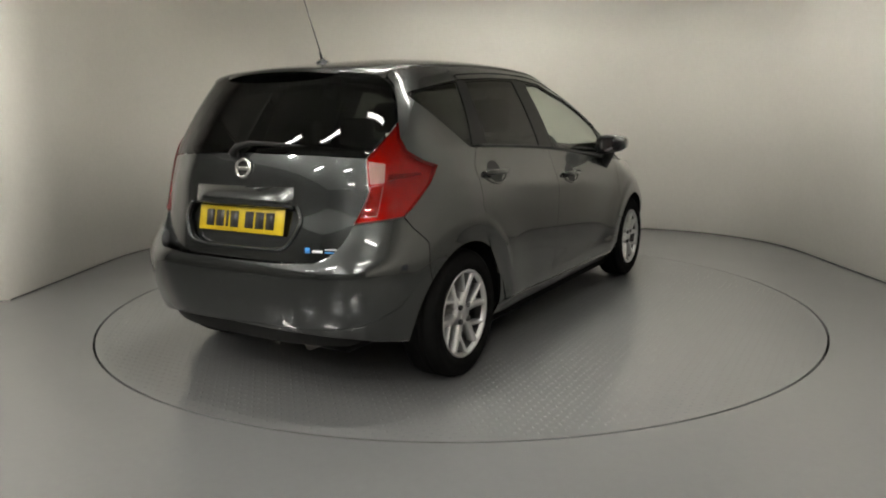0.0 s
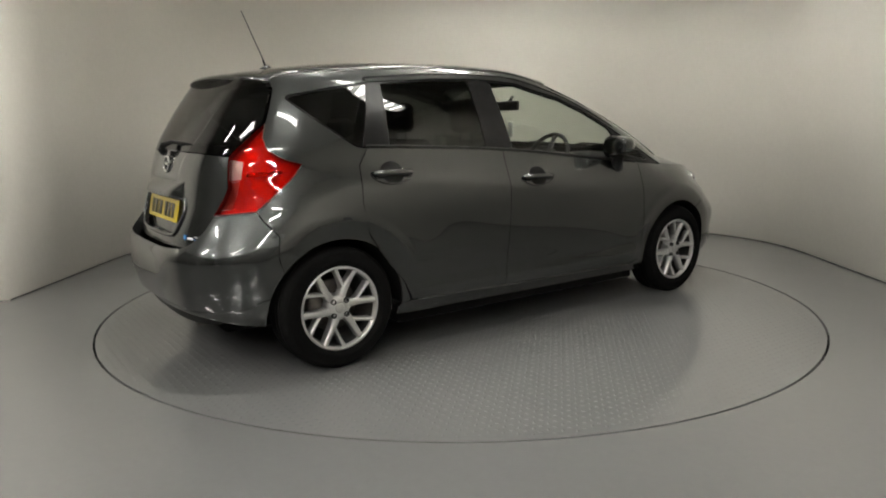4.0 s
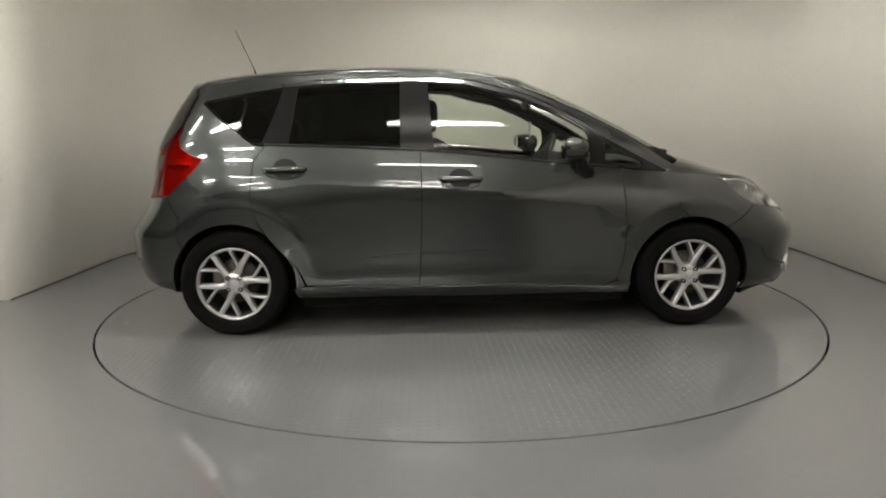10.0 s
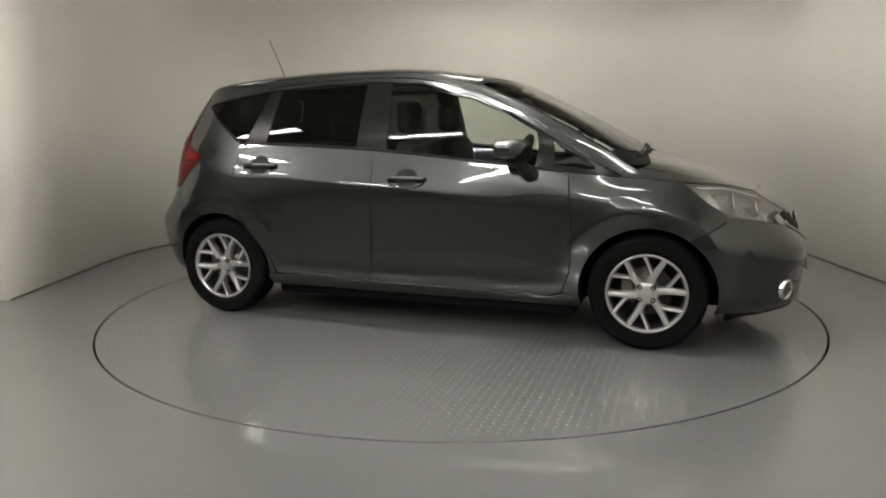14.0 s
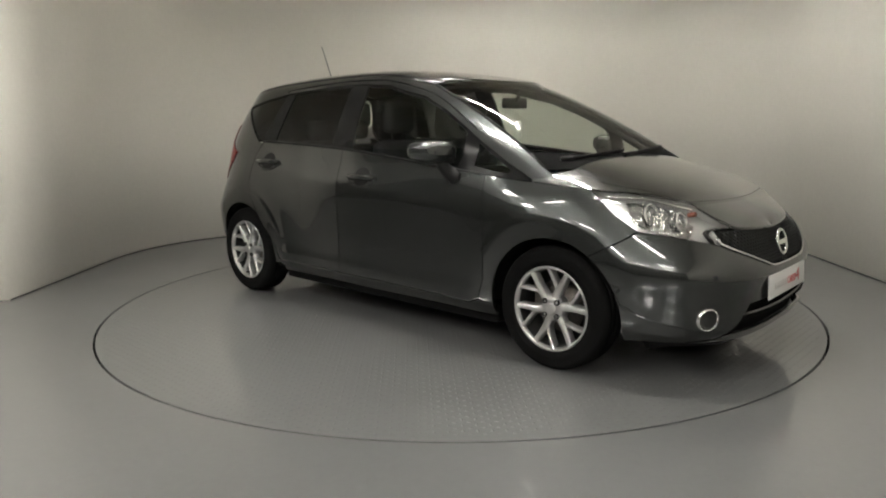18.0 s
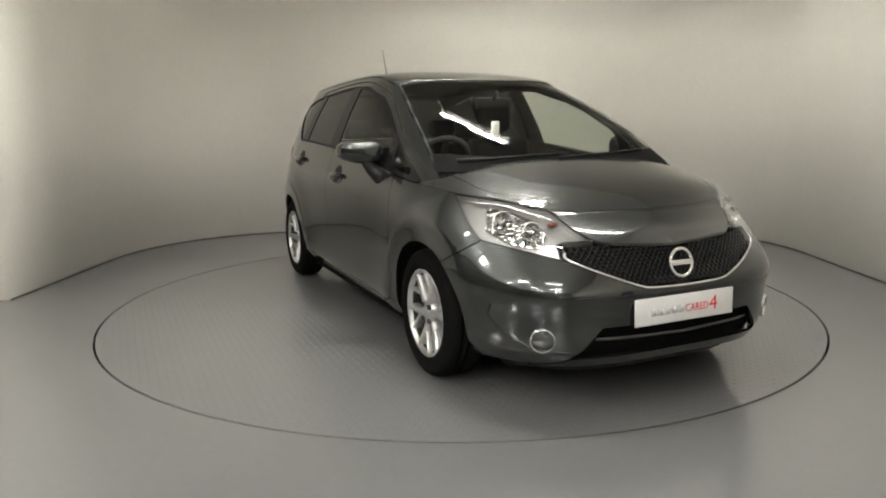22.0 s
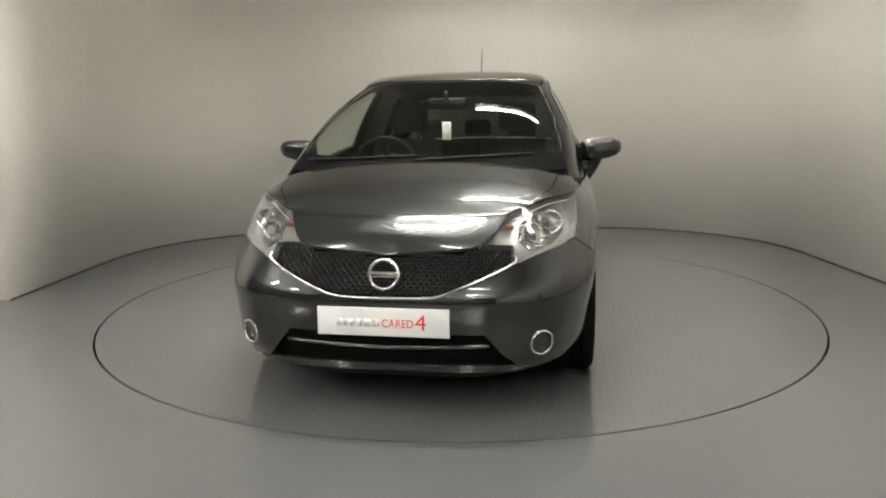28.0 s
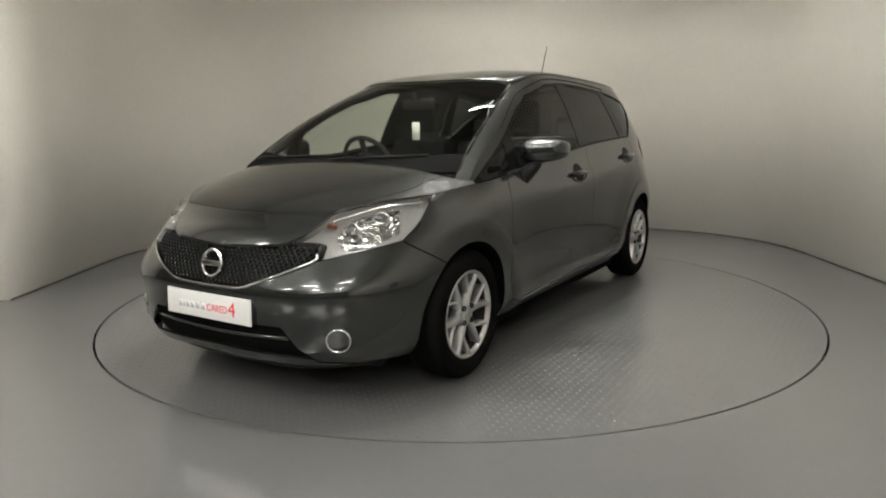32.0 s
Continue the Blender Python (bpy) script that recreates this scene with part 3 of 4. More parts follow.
def flanks(car, sg):
    """Doors, wings, glass and lamps of one side."""
    fine = dict(sign=sg, step=.022)
    poly = on_side(LOW, DOOR_REAR) + on_side(LOW, belt(-1.08, -.244)) + on_side(LOW, DOOR_MID[::-1]) + on_side(LOW, [(-.5, .277), (-.86, .285)])
    rear = part("rear_door", panel(poly, LOW, **fine), PAINT, car)
    poly = on_side(LOW, DOOR_MID) + on_side(LOW, belt(-.23, .88)) + on_side(LOW, DOOR_FRONT[::-1]) + on_side(LOW, [(.3, .266)])
    front = part("front_door", panel(poly, LOW, **fine), PAINT, car)
    poly = on_side(LOW, [(-.965, .266), (-.90, .282), (-.86, .2825), (-.5, .2745), (-.25, .2675), (.3, .2635), (.80, .2555), (.865, .280), (.955, .266), (.955, .20), (0, .195), (-.955, .205)])
    part("sill", panel(poly, LOW, sign=sg, step=.022), PAINT, car)
    bm = bmesh.new()
    ledge = [(LOW(*q) + LOW.normal(*q) * .001) * Vector((1, sg, 1)) for q in on_side(LOW, spline([(-.86, .2835), (-.5, .2757), (-.25, .2685), (.3, .2645), (.80, .2565)], 6))]
    tube(bm, ledge, .0045, 8)
    part("sill_edge", bm, PAINT, car)
    wing = on_side(LOW, DOOR_FRONT[1:]) + on_side(LOW, belt(.90, 1.13, 4)) + NOSE_TOP[:3] + [LOW.side(1.50, .832), LOW.side(1.58, .765), LOW.side(1.69, .699)]
    wing += on_side(LOW, arch(1.3, FRONT_SEAM, 186))
    part("front_wing", panel(wing, LOW, **fine), PAINT, car)
    top = [TOP.side(x, ROOFLINE(x)) for x in np.linspace(.12, -1.46, 30)]
    quarter = on_side(TOP, [(-.965, .262), (-.90, .285)] + DOOR_REAR[1:] + [(-1.161, 1.072)] + DLO_TOP)
    quarter += [TOP.side(1.20, .872), TOP.side(1.27, .860), TOP.end(.710, .905), TOP.end(.702, .945), TOP.end(.693, .99), TOP.end(.686, 1.025), TOP.end(.662, 1.11), TOP.end(.632, 1.208), TOP.end(.590, 1.304), TOP.end(.541, 1.395)] + top
    quarter += [TOP.tail_at(.545, 1.385), TOP.tail_at(.58, 1.344), TOP.tail_at(.615, 1.272)] + TAIL_LAMP[:7] + on_side(TOP, [(-1.641, .748), (-1.585, .68)])
    quarter += on_side(TOP, arch(-1.3, REAR_SEAM, -6))
    part("rear_quarter_panel", panel(quarter, TOP, **fine), PAINT, car)
    # side glass in its black surround
    surround = on_side(TOP, DLO_TOP + [(1.05, .905)] + [(x, BELT(x) + .004) for x in np.linspace(.95, -1.05, 18)] + [(-1.158, 1.073)])
    holes = [on_side(TOP, pts) for _, pts in PANES]
    trim = part("window_surround", panel(surround, TOP, holes, sign=sg, lift=-0.004, gap=0.0006), GLOSSBLACK, car, "gloss black window surround and pillars")
    for k, (name, pts) in enumerate(PANES):
        pane = part(name, panel(on_side(TOP, pts), TOP, sign=sg, lift=-0.008, gap=-0.002, depth=0.004, step=.04), DARKGLASS if k < 2 else CLEARGLASS, car)
        pane.visible_shadow = False
        tagged(pane, "dark privacy glass" if k < 2 else "clear greenish glass")
    bm = bmesh.new()
    seam = [(-1.00, 1.395), (-.985, 1.412), (-.6, 1.440), (-.28, 1.447), (0., 1.431), (.324, 1.354), (.512, 1.277), (.664, 1.196), (.75, 1.148)]
    tube(bm, [(TOP(*q) + TOP.normal(*q) * .0005) * Vector((1, sg, 1)) for q in on_side(TOP, spline(seam, 6))], .0032, 6)
    part("door_frame_seam", bm, BLACK, car)
    bm = bmesh.new()
    rail = [(LOW(*q) + LOW.normal(*q) * .002) * Vector((1, sg, 1)) for q in on_side(LOW, [(x, BELT(x) + .001) for x in np.linspace(-1.10, .86, 30)])]
    tube(bm, rail, .0075, 8)
    part("belt_moulding", bm, BLACK, car, "black rubber moulding under the side windows")
    # tail lamp
    lamp = part("tail_lamp", panel(TAIL_LAMP, TOP, sign=sg, lift=-0.028, gap=-.004, depth=.01), REDBOWL, car, "glossy red boomerang tail lamp")
    bm = bmesh.new()
    lip = shrink(even(TAIL_LAMP, .02), .001, None)
    for s, z in lip:
        p, n = TOP(s, z), TOP.normal(s, z)
        for q in (p + n * .004, p - n * .034):
            bm.verts.new(q * Vector((1, sg, 1)))
    bm.verts.ensure_lookup_table()
    k = len(bm.verts)
    for i in range(0, k, 2):
        bm.faces.new([bm.verts[j % k] for j in (i, i + 1, i + 3, i + 2)])
    part("lamp_rim", bm, REDDULL, lamp)
    pale = [TOP.tail_at(.605, 1.02), TOP.tail_at(.655, 1.01), TOP.tail_at(.662, .935), TOP.tail_at(.622, .93)]
    dark = [TOP.tail_at(.625, .92), TOP.tail_at(.66, .925), TOP.tail_at(.655, .80), TOP.tail_at(.603, .795)]
    part("red_lens", panel(TAIL_LAMP, TOP, [pale, dark], sign=sg, lift=0.006, depth=.004, step=.02), RED, lamp).visible_shadow = False
    part("reversing_lens", panel(pale, TOP, sign=sg, lift=0.007, depth=.004, gap=0), REVERSE, lamp, "pale pinkish reversing lens").visible_shadow = False
    part("indicator_lens", panel(dark, TOP, sign=sg, lift=0.007, depth=.004, gap=0), REDDARK, lamp, "darker ribbed red lens").visible_shadow = False
    # a reflection on the lens, drawn as a pale bar behind it
    block = [TOP.tail_at(.672, .968), TOP.side(-1.53, .974), TOP.side(-1.53, .960), TOP.tail_at(.672, .945)]
    part("glint_bar", panel(block, TOP, sign=sg, lift=-0.008, depth=.003, gap=0), GLINT, lamp, "pale bar behind the red lens, drawn as a reflection")
    # headlamp: bright bowl, reflectors, clear lens
    lamp = part("headlamp", panel(HEAD_LAMP, LOW, sign=sg, lift=-0.045, gap=-0.004, depth=.01), LAMPSILVER, car, "clear headlamp with silver bowl and amber indicator")
    bm = bmesh.new()
    lip = shrink(even(HEAD_LAMP, .02), .001, None)
    for s, z in lip:
        p, n = LOW(s, z), LOW.normal(s, z)
        for q in (p, p - n * .05):
            bm.verts.new(q * Vector((1, sg, 1)))
    bm.verts.ensure_lookup_table()
    k = len(bm.verts)
    for i in range(0, k, 2):
        bm.faces.new([bm.verts[j % k] for j in (i, i + 1, i + 3, i + 2)])
    part("bezel", bm, LAMPSILVER, lamp)
    bay = [LOW.side(1.60, .838), LOW.end(.60, .826), LOW.end(.525, .792), LOW.end(.520, .735), LOW.end(.575, .690), LOW.end(.66, .703), LOW.side(1.66, .745)]
    part("reflector_bay", panel(bay, LOW, sign=sg, lift=-0.036, gap=0, depth=.012, step=.02), BAY, lamp, "dark faceted chrome reflector bay")
    bm = bmesh.new()
    strip = [(LOW(*q) - LOW.normal(*q) * .012) * Vector((1, sg, 1)) for q in spline([LOW.side(1.52, .845), LOW.end(.62, .838), LOW.end(.53, .805), LOW.end(.475, .785)], 5)]
    tube(bm, strip, .006, 8)
    part("chrome_strip", bm, CHROME, lamp)
    part("lens", panel(HEAD_LAMP, LOW, sign=sg, lift=0.001, gap=0.001, depth=.003), LENS, lamp).visible_shadow = False
    for name, y, z, r, mat in (("main_reflector", .640, .775, .046, REFLECTOR), ("dip_reflector", .565, .745, .040, REFLECTOR), ("indicator_bulb", .474, .772, .012, AMBER)):
        s, _ = LOW.end(y, z)
        p, n = LOW(s, z) - LOW.normal(s, z) * .016, LOW.normal(s, z)
        aim = (n * .35 + Vector((1, 0, 0))).normalized()
        p, aim = p * Vector((1, sg, 1)), aim * Vector((1, sg, 1))
        bm = bmesh.new()
        m = Matrix.Translation(p) @ aim.to_track_quat("Z", "Y").to_matrix().to_4x4()
        if mat is REFLECTOR:
            lathe(bm, [(r * 1.06, .0), (r, .004), (r * .9, -.014), (r * .6, -.03), (r * .2, -.036)], 24, m)
            lathe(bm, [(r * .24, -.034), (r * .24, -.012), (r * .14, -.004), (.001, -.002)], 16, m)
        else:
            lathe(bm, [(r, -.03), (r, .0), (r * .8, .003), (.001, .004)], 20, m @ Matrix.Diagonal((1.5, .95, 1, 1)))
        part(name, bm, mat, lamp)
    # fog lamp in a chrome ring
    s, z = LOW.end(.607, .322)
    p, n = LOW(s, z) + LOW.normal(s, z) * .001, LOW.normal(s, z)
    m = Matrix.Translation(p * Vector((1, sg, 1))) @ (n * Vector((1, sg, 1)) + Vector((.25, 0, 0))).to_track_quat("Z", "Y").to_matrix().to_4x4()
    bm = bmesh.new()
    lathe(bm, [(.043, -.01), (.0445, .006), (.048, .009), (.051, .006), (.053, -.012)], 36, m)
    fog = part("fog_lamp", bm, CHROME, car, "round fog lamp in a chrome ring")
    bm = bmesh.new()
    lathe(bm, [(.041, -.002), (.025, -.008), (.012, -.004), (.001, -.002)], 28, m)
    part("fog_lens", bm, FOGLENS, fog)
    # door handles
    for door, x, z in ((rear, -.985, .942), (front, -.018, .876)):
        # flat oval whose dark colour stands for the shade in the handle's recess
        pts = [(x + .068 * math.cos(a), z + .054 * math.sin(a)) for a in np.linspace(0, 2 * math.pi, 21)[:-1]]
        cup = part("handle_cup_shade", panel(on_side(LOW, pts), LOW, sign=sg, lift=0.0015, gap=0, depth=.003, step=.012), CUPSHADE, door, "flat dark oval for the shade in the handle's recess")
        bm = bmesh.new()
        arc = [(x + .118 * math.cos(a), z - .004 + .050 * math.sin(a)) for a in np.linspace(math.pi * 1.06, math.pi * 1.94, 15)]
        tube(bm, [(LOW(*q) + LOW.normal(*q) * .0005) * Vector((1, sg, 1)) for q in on_side(LOW, arc)], [.002, .004] + [.0055] * 11 + [.004, .002], 8)
        part("cup_rim", bm, PAINT, door)
        y = LOW(x, z).y + .022
        bm = bmesh.new()
        line = [(x - .115, sg * (y - .022), z - .002), (x - .10, sg * (y - .004), z), (x - .04, sg * y, z), (x + .04, sg * y, z), (x + .10, sg * (y - .004), z - .001), (x + .115, sg * (y - .022), z - .003)]
        tube(bm, line, [.010, .015, .016, .016, .015, .010], 10)
        part("door_handle", bm, PAINT, door)
    # mirror
    mirror = part("door_mirror", mirror_shell(sg), PAINT, car, "grey door mirror on a black foot")
    bm = bmesh.new()
    tube(bm, [(.70, sg * .785, .895), (.68, sg * .80, .90), (.655, sg * .84, .94), (.64, sg * .865, .98)], [.050, .045, .034, .030], 12)
    part("mirror_foot", bm, BLACK, mirror)
    bm = bmesh.new()
    r = bmesh.ops.create_circle(bm, cap_ends=True, radius=.06, segments=24)
    bmesh.ops.transform(bm, verts=bm.verts, matrix=Matrix.Translation((.538, sg * .895, 1.03)) @ Matrix.Rotation(radians(-90), 4, "Y") @ Matrix.Diagonal((.85, 1.25, 1, 1)))
    part("mirror_glass", bm, MIRROR, mirror)
    # wheel wells
    for x in (-1.3, 1.3):
        bm = bmesh.new()
        rows = [[], []]
        for a in np.linspace(radians(-3), radians(183), 30):
            px, pz = x + .362 * math.cos(a), AXLE_Z + .362 * math.sin(a)
            skin = LOW if x > 0 else TOP
            for row, y in zip(rows, (min(.832, skin(*skin.side(px, pz)).y - .012), .50)):
                row.append(bm.verts.new((px, sg * y, pz)))
        for a, b in zip(range(29), range(1, 30)):
            bm.faces.new((rows[0][a], rows[0][b], rows[1][b], rows[1][a]))
        bm.faces.new(rows[1])
        part("wheel_well", bm, WELL, car)
    # added black shell behind the panels: keeps the gaps dark, stops light leaks
    backing = on_side(LOW, [(-1.70, .30)] + arch(-1.3, 190, -10, .36) + [(-.9, .21), (.9, .21)] + arch(1.3, 190, -10, .36) + [(1.66, .30), (1.60, .66), (1.40, .84)] + [(x, BELT(x) - .012) for x in np.linspace(1.3, -1.62, 24)] + [(-1.60, .75)])
    part("dark_gap_backing", panel(backing, LOW, sign=sg, lift=-0.03, step=.06, depth=.002), WELL, car)


def mirror_shell(sg):
    bm = bmesh.new()
    bmesh.ops.create_uvsphere(bm, u_segments=32, v_segments=20, radius=1)
    for v in bm.verts:
        x, y, z = v.co
        p = 3.1
        k = (abs(x) ** p + abs(y) ** p + abs(z) ** p) ** (-1 / p)
        x, y, z = x * k, y * k, z * k
        if x < 0:
            x *= .42
        v.co = Vector((.585 + x * .10 - .03 * y, sg * (.885 + y * .118), 1.030 + z * (.062 - .012 * y) + .010 * y))
    return bm


def ends(car):
    """Front and rear ends with their lamps, plates and trim."""
    grille = [(LOW.tip, .674), LOW.end(.25, .687), LOW.end(.355, .702), LOW.end(.49, .697), LOW.end(.495, .631), LOW.end(.38, .585), LOW.end(.272, .544), LOW.end(.198, .522), (LOW.tip, .515)]
    mouth = [(LOW.tip, .368), LOW.end(.2, .370), LOW.end(.39, .369), LOW.end(.43, .325), LOW.end(.465, .280), LOW.end(.507, .240), LOW.end(.40, .247), LOW.end(.25, .250), (LOW.tip, .251)]
    bumper = [(LOW.tip, .515), LOW.end(.198, .522), LOW.end(.272, .544), LOW.end(.38, .585), LOW.end(.495, .631), LOW.end(.604, .662), LOW.side(1.69, .697)]
    bumper += on_side(LOW, arch(1.3, FRONT_SEAM, -18)) + [LOW.side(1.66, .196), LOW.end(.62, .205), LOW.end(.518, .226)] + mouth[5::-1]
    part("front_bumper", panel(bumper, LOW, both=True, step=.025), PAINT, car)
    lip = [LOW.end(.518, .2255), LOW.end(.62, .2045), LOW.end(.5, .206), LOW.end(.25, .214), (LOW.tip, .216), (LOW.tip, .2505), LOW.end(.25, .2495), LOW.end(.40, .2465), LOW.end(.507, .2395)]
    part("bumper_lip", panel(lip, LOW, both=True, lift=.004, gap=.0005), PAINT, car, "grey lip under the lower grille")
    chin = [(LOW.tip, .218), LOW.end(.25, .216), LOW.end(.5, .209), LOW.end(.62, .207), LOW.side(1.68, .200), LOW.side(1.70, .135), LOW.end(.55, .142), (LOW.tip, .150)]
    part("chin_spoiler", panel(chin, LOW, both=True, lift=-0.022, depth=.03), BLACK, car, "black plastic air dam under the bumper")
    g = part("grille", panel(grille, LOW, both=True, lift=-0.03, gap=-.02), GRILLEBACK, car, "black honeycomb grille with a chrome edge")
    bm = bmesh.new()
    low_edge = curve((0, .515), (.198, .522), (.272, .544), (.38, .585), (.495, .636))
    top_edge = curve((0, .674), (.25, .686), (.39, .700), (.495, .698))
    pitch, rise = .026, .0135
    for row in range(14):
        z = .516 + row * rise
        for col in range(-20, 21):
            y = (col + .5 * (row % 2)) * pitch
            for dy in (-.5, .5):
                pts = [(y, z), (y + dy * pitch, z + rise)]
                if all(abs(a) < .492 and low_edge(abs(a)) < b < top_edge(abs(a)) for a, b in pts):
                    line = []
                    for a, b in pts:
                        s, _ = LOW.end(abs(a), b)
                        line.append((LOW(s, b) - LOW.normal(s, b) * .010) * Vector((1, 1 if a >= 0 else -1, 1)))
                    tube(bm, line, .0040, 5, False)
    part("grille_mesh", bm, GRILLEBAR, g)
    bm = bmesh.new()
    line = [LOW.end(.498, .66), LOW.end(.495, .635), LOW.end(.38, .583), LOW.end(.272, .542), LOW.end(.198, .520), LOW.end(.1, .515), (LOW.tip, .513)]
    half = [LOW(s, z) + LOW.normal(s, z) * .004 for s, z in spline(line, 5)]
    tube(bm, half + [p * Vector((1, -1, 1)) for p in half[-2::-1]], .0055, 8)
    part("grille_edge", bm, CHROME, g, "chrome strip under the grille")
    ring_badge(g, LOW(LOW.tip, .60) + Vector((.012, 0, 0)), Vector((1, 0, .22)), .057)
    m = part("lower_grille", panel(mouth, LOW, both=True, lift=-0.032, gap=-.05), GRILLEBACK, car)
    bm = bmesh.new()
    box(bm, (.02, 1.12, .24), (1.84, 0, .29), .004)
    box(bm, (.20, .90, .012), (1.80, 0, .20), .003)
    for y in (-.52, .52):
        box(bm, (.24, .02, .21), (1.78, y, .29), .003)
    part('mouth_duct', bm, WELL, m)
    for z0, z1 in ((.310, .322),):
        bm = bmesh.new()
        half = [LOW(*LOW.end(y, z0 + (z1 - z0) * y / .4)) - Vector((.018, 0, 0)) for y in np.linspace(.41 if z0 > .3 else .45, 0.0, 12)]
        tube(bm, half + [p * Vector((1, -1, 1)) for p in half[-2::-1]], .009 if z0 > .3 else .006, 8)
        part("grille_bar", bm, BARTRIM if z0 > .3 else BLACK, m)
    # rear
    glass_line = [(TOP.tail, 1.418), TOP.tail_at(.092, 1.415), TOP.tail_at(.353, 1.403), TOP.tail_at(.52, 1.388), TOP.tail_at(.574, 1.344), TOP.tail_at(.608, 1.272), TOP.tail_at(.640, 1.187), TOP.tail_at(.592, 1.040), TOP.tail_at(.39, 1.052), (TOP.tail, 1.060)]
    part("rear_window", panel(glass_line, TOP, both=True, gap=0.001, depth=0.006), DARKGLASS, car, "dark privacy glass").visible_shadow = False
    gate = [(GATE.tail, 1.058), GATE.tail_at(.39, 1.050), GATE.tail_at(.593, 1.037), GATE.tail_at(.62, .896), GATE.tail_at(.581, .770), GATE.tail_at(.566, .692), GATE.tail_at(.535, .64), GATE.tail_at(.49, .613), GATE.tail_at(.29, .602), (GATE.tail, .600),
            (GATE.tail, .655), GATE.tail_at(.23, .660), GATE.tail_at(.30, .688), GATE.tail_at(.345, .768), GATE.tail_at(.315, .835), (GATE.tail, .838)]
    tg = part("tailgate", panel(gate, GATE, both=True, step=.025), PAINT, car, "grey tailgate with a recessed plate holder")
    part("plate_recess", panel(gate[10:], GATE, both=True, lift=-.028, gap=-.006), PAINT, tg)
    bm = bmesh.new()
    rows = []
    for y in np.linspace(-.30, .30, 41):
        ease = 1 - abs(y / .30) ** 7
        rows.append([bm.verts.new(GATE(*GATE.tail_at(abs(y), z)) * Vector((1, 1 if y >= 0 else -1, 1)) + Vector((-out * ease - .001, 0, 0)))
                     for z, out in ((.822, -.02), (.829, .022), (.836, .036), (.852, .042), (.875, .036), (.895, .018), (.908, .004), (.915, -.004))])
    for p, q in zip(rows, rows[1:]):
        for k in range(7):
            bm.faces.new((p[k], p[k + 1], q[k + 1], q[k]))
    part("plate_brow", bm, PAINT, tg, "projecting grey garnish over the plate")
    bm = bmesh.new()
    half = [GATE(*q) + GATE.normal(*q) * .002 for q in spline([GATE.tail_at(.325, .835), GATE.tail_at(.352, .768), GATE.tail_at(.305, .680), GATE.tail_at(.235, .652), (GATE.tail, .647)], 5)]
    tube(bm, half + [p * Vector((1, -1, 1)) for p in half[-2::-1]], .009, 8)
    part("recess_edge", bm, PAINT, tg)
    ring_badge(tg, GATE(GATE.tail, .99) + Vector((-.008, 0, 0)), Vector((-1, 0, .15)), .040)
    for y, z, w, h, mat in ((-.40, .658, .022, .022, BLUEINK), (-.445, .655, .045, .010, WHITE), (-.50, .664, .05, .006, GREYINK), (-.50, .652, .05, .006, BLUEINK)):
        bm = bmesh.new()
        s, _ = GATE.tail_at(-y, z)
        p, n = GATE(s, z), GATE.normal(s, z)
        m4 = Matrix.Translation((p + n * .003) * Vector((1, -1, 1))) @ (n * Vector((1, -1, 1))).to_track_quat("Z", "Y").to_matrix().to_4x4()
        box(bm, (w, h, .002), turn=m4)
        part("sticker_bar", bm, mat, tg)
    rbump = [(TOP.tail, .606), TOP.tail_at(.29, .608), TOP.tail_at(.47, .619), TOP.tail_at(.525, .645), TOP.tail_at(.56, .695), TOP.tail_at(.583, .768), TOP.tail_at(.733, .790)] + on_side(TOP, [(-1.641, .748), (-1.585, .68)])
    rbump += on_side(TOP, arch(-1.3, REAR_SEAM, 187)) + [TOP.tail_at(.735, .25), TOP.tail_at(.69, .262), TOP.tail_at(.6, .290), TOP.tail_at(.43, .308), (TOP.tail, .318)]
    part("rear_bumper", panel(rbump, TOP, both=True, step=.022, depth=.05), PAINT, car)
    under = [(TOP.tail, .322), TOP.tail_at(.43, .312), TOP.tail_at(.6, .294), TOP.tail_at(.66, .27), TOP.tail_at(.55, .22), (TOP.tail, .22)]
    part("rear_valance", panel(under, TOP, both=True, lift=-.03), BLACK, car)
    # rear wiper
    bm = bmesh.new()
    tube(bm, [(-1.835, .06, 1.045), (-1.85, .05, 1.06), (-1.845, .03, 1.085), (-1.815, -.02, 1.10), (-1.80, -.15, 1.095), (-1.785, -.31, 1.085)], [.022, .020, .016, .011, .009, .006], 8)
    part("rear_wiper", bm, BLACK, car)
    # spoiler over the rear window
    bm = bmesh.new()
    for side in (1, -1):
        rows = []
        for x, dz, yk in ((-1.44, .004, 1.0), (-1.56, .002, 1.0), (-1.625, -.006, .985), (-1.632, -.016, .98), (-1.60, -.030, .97)):
            rows.append([bm.verts.new((-1.44 + (x + 1.44) * (1 - (y / .53) ** 5) + .06 * (y / .53) ** 3, side * y * yk, 1.452 - .10 * max(0, -1.44 - x) - .062 * (y / .53) ** 2.4 + dz * (1 - (y / .53) ** 5)) ) for y in np.linspace(0, .53, 14)])
        for a, b in zip(rows, rows[1:]):
            for k in range(13):
                bm.faces.new((a[k], a[k + 1], b[k + 1], b[k]))
        bm.faces.new([r[-1] for r in rows])
    bmesh.ops.remove_doubles(bm, verts=bm.verts, dist=1e-4)
    part("roof_spoiler", sharp(bm, 50), PAINT, car)
    # plates
    plate(car, "front_plate", LOW(LOW.tip, .42) + Vector((.012, 0, 0)), Vector((1, 0, .04)), PLATE_W)
    plate(car, "rear_plate", Vector((-1.876, 0, .765)), Vector((-1, 0, .2)), PLATE_Y)


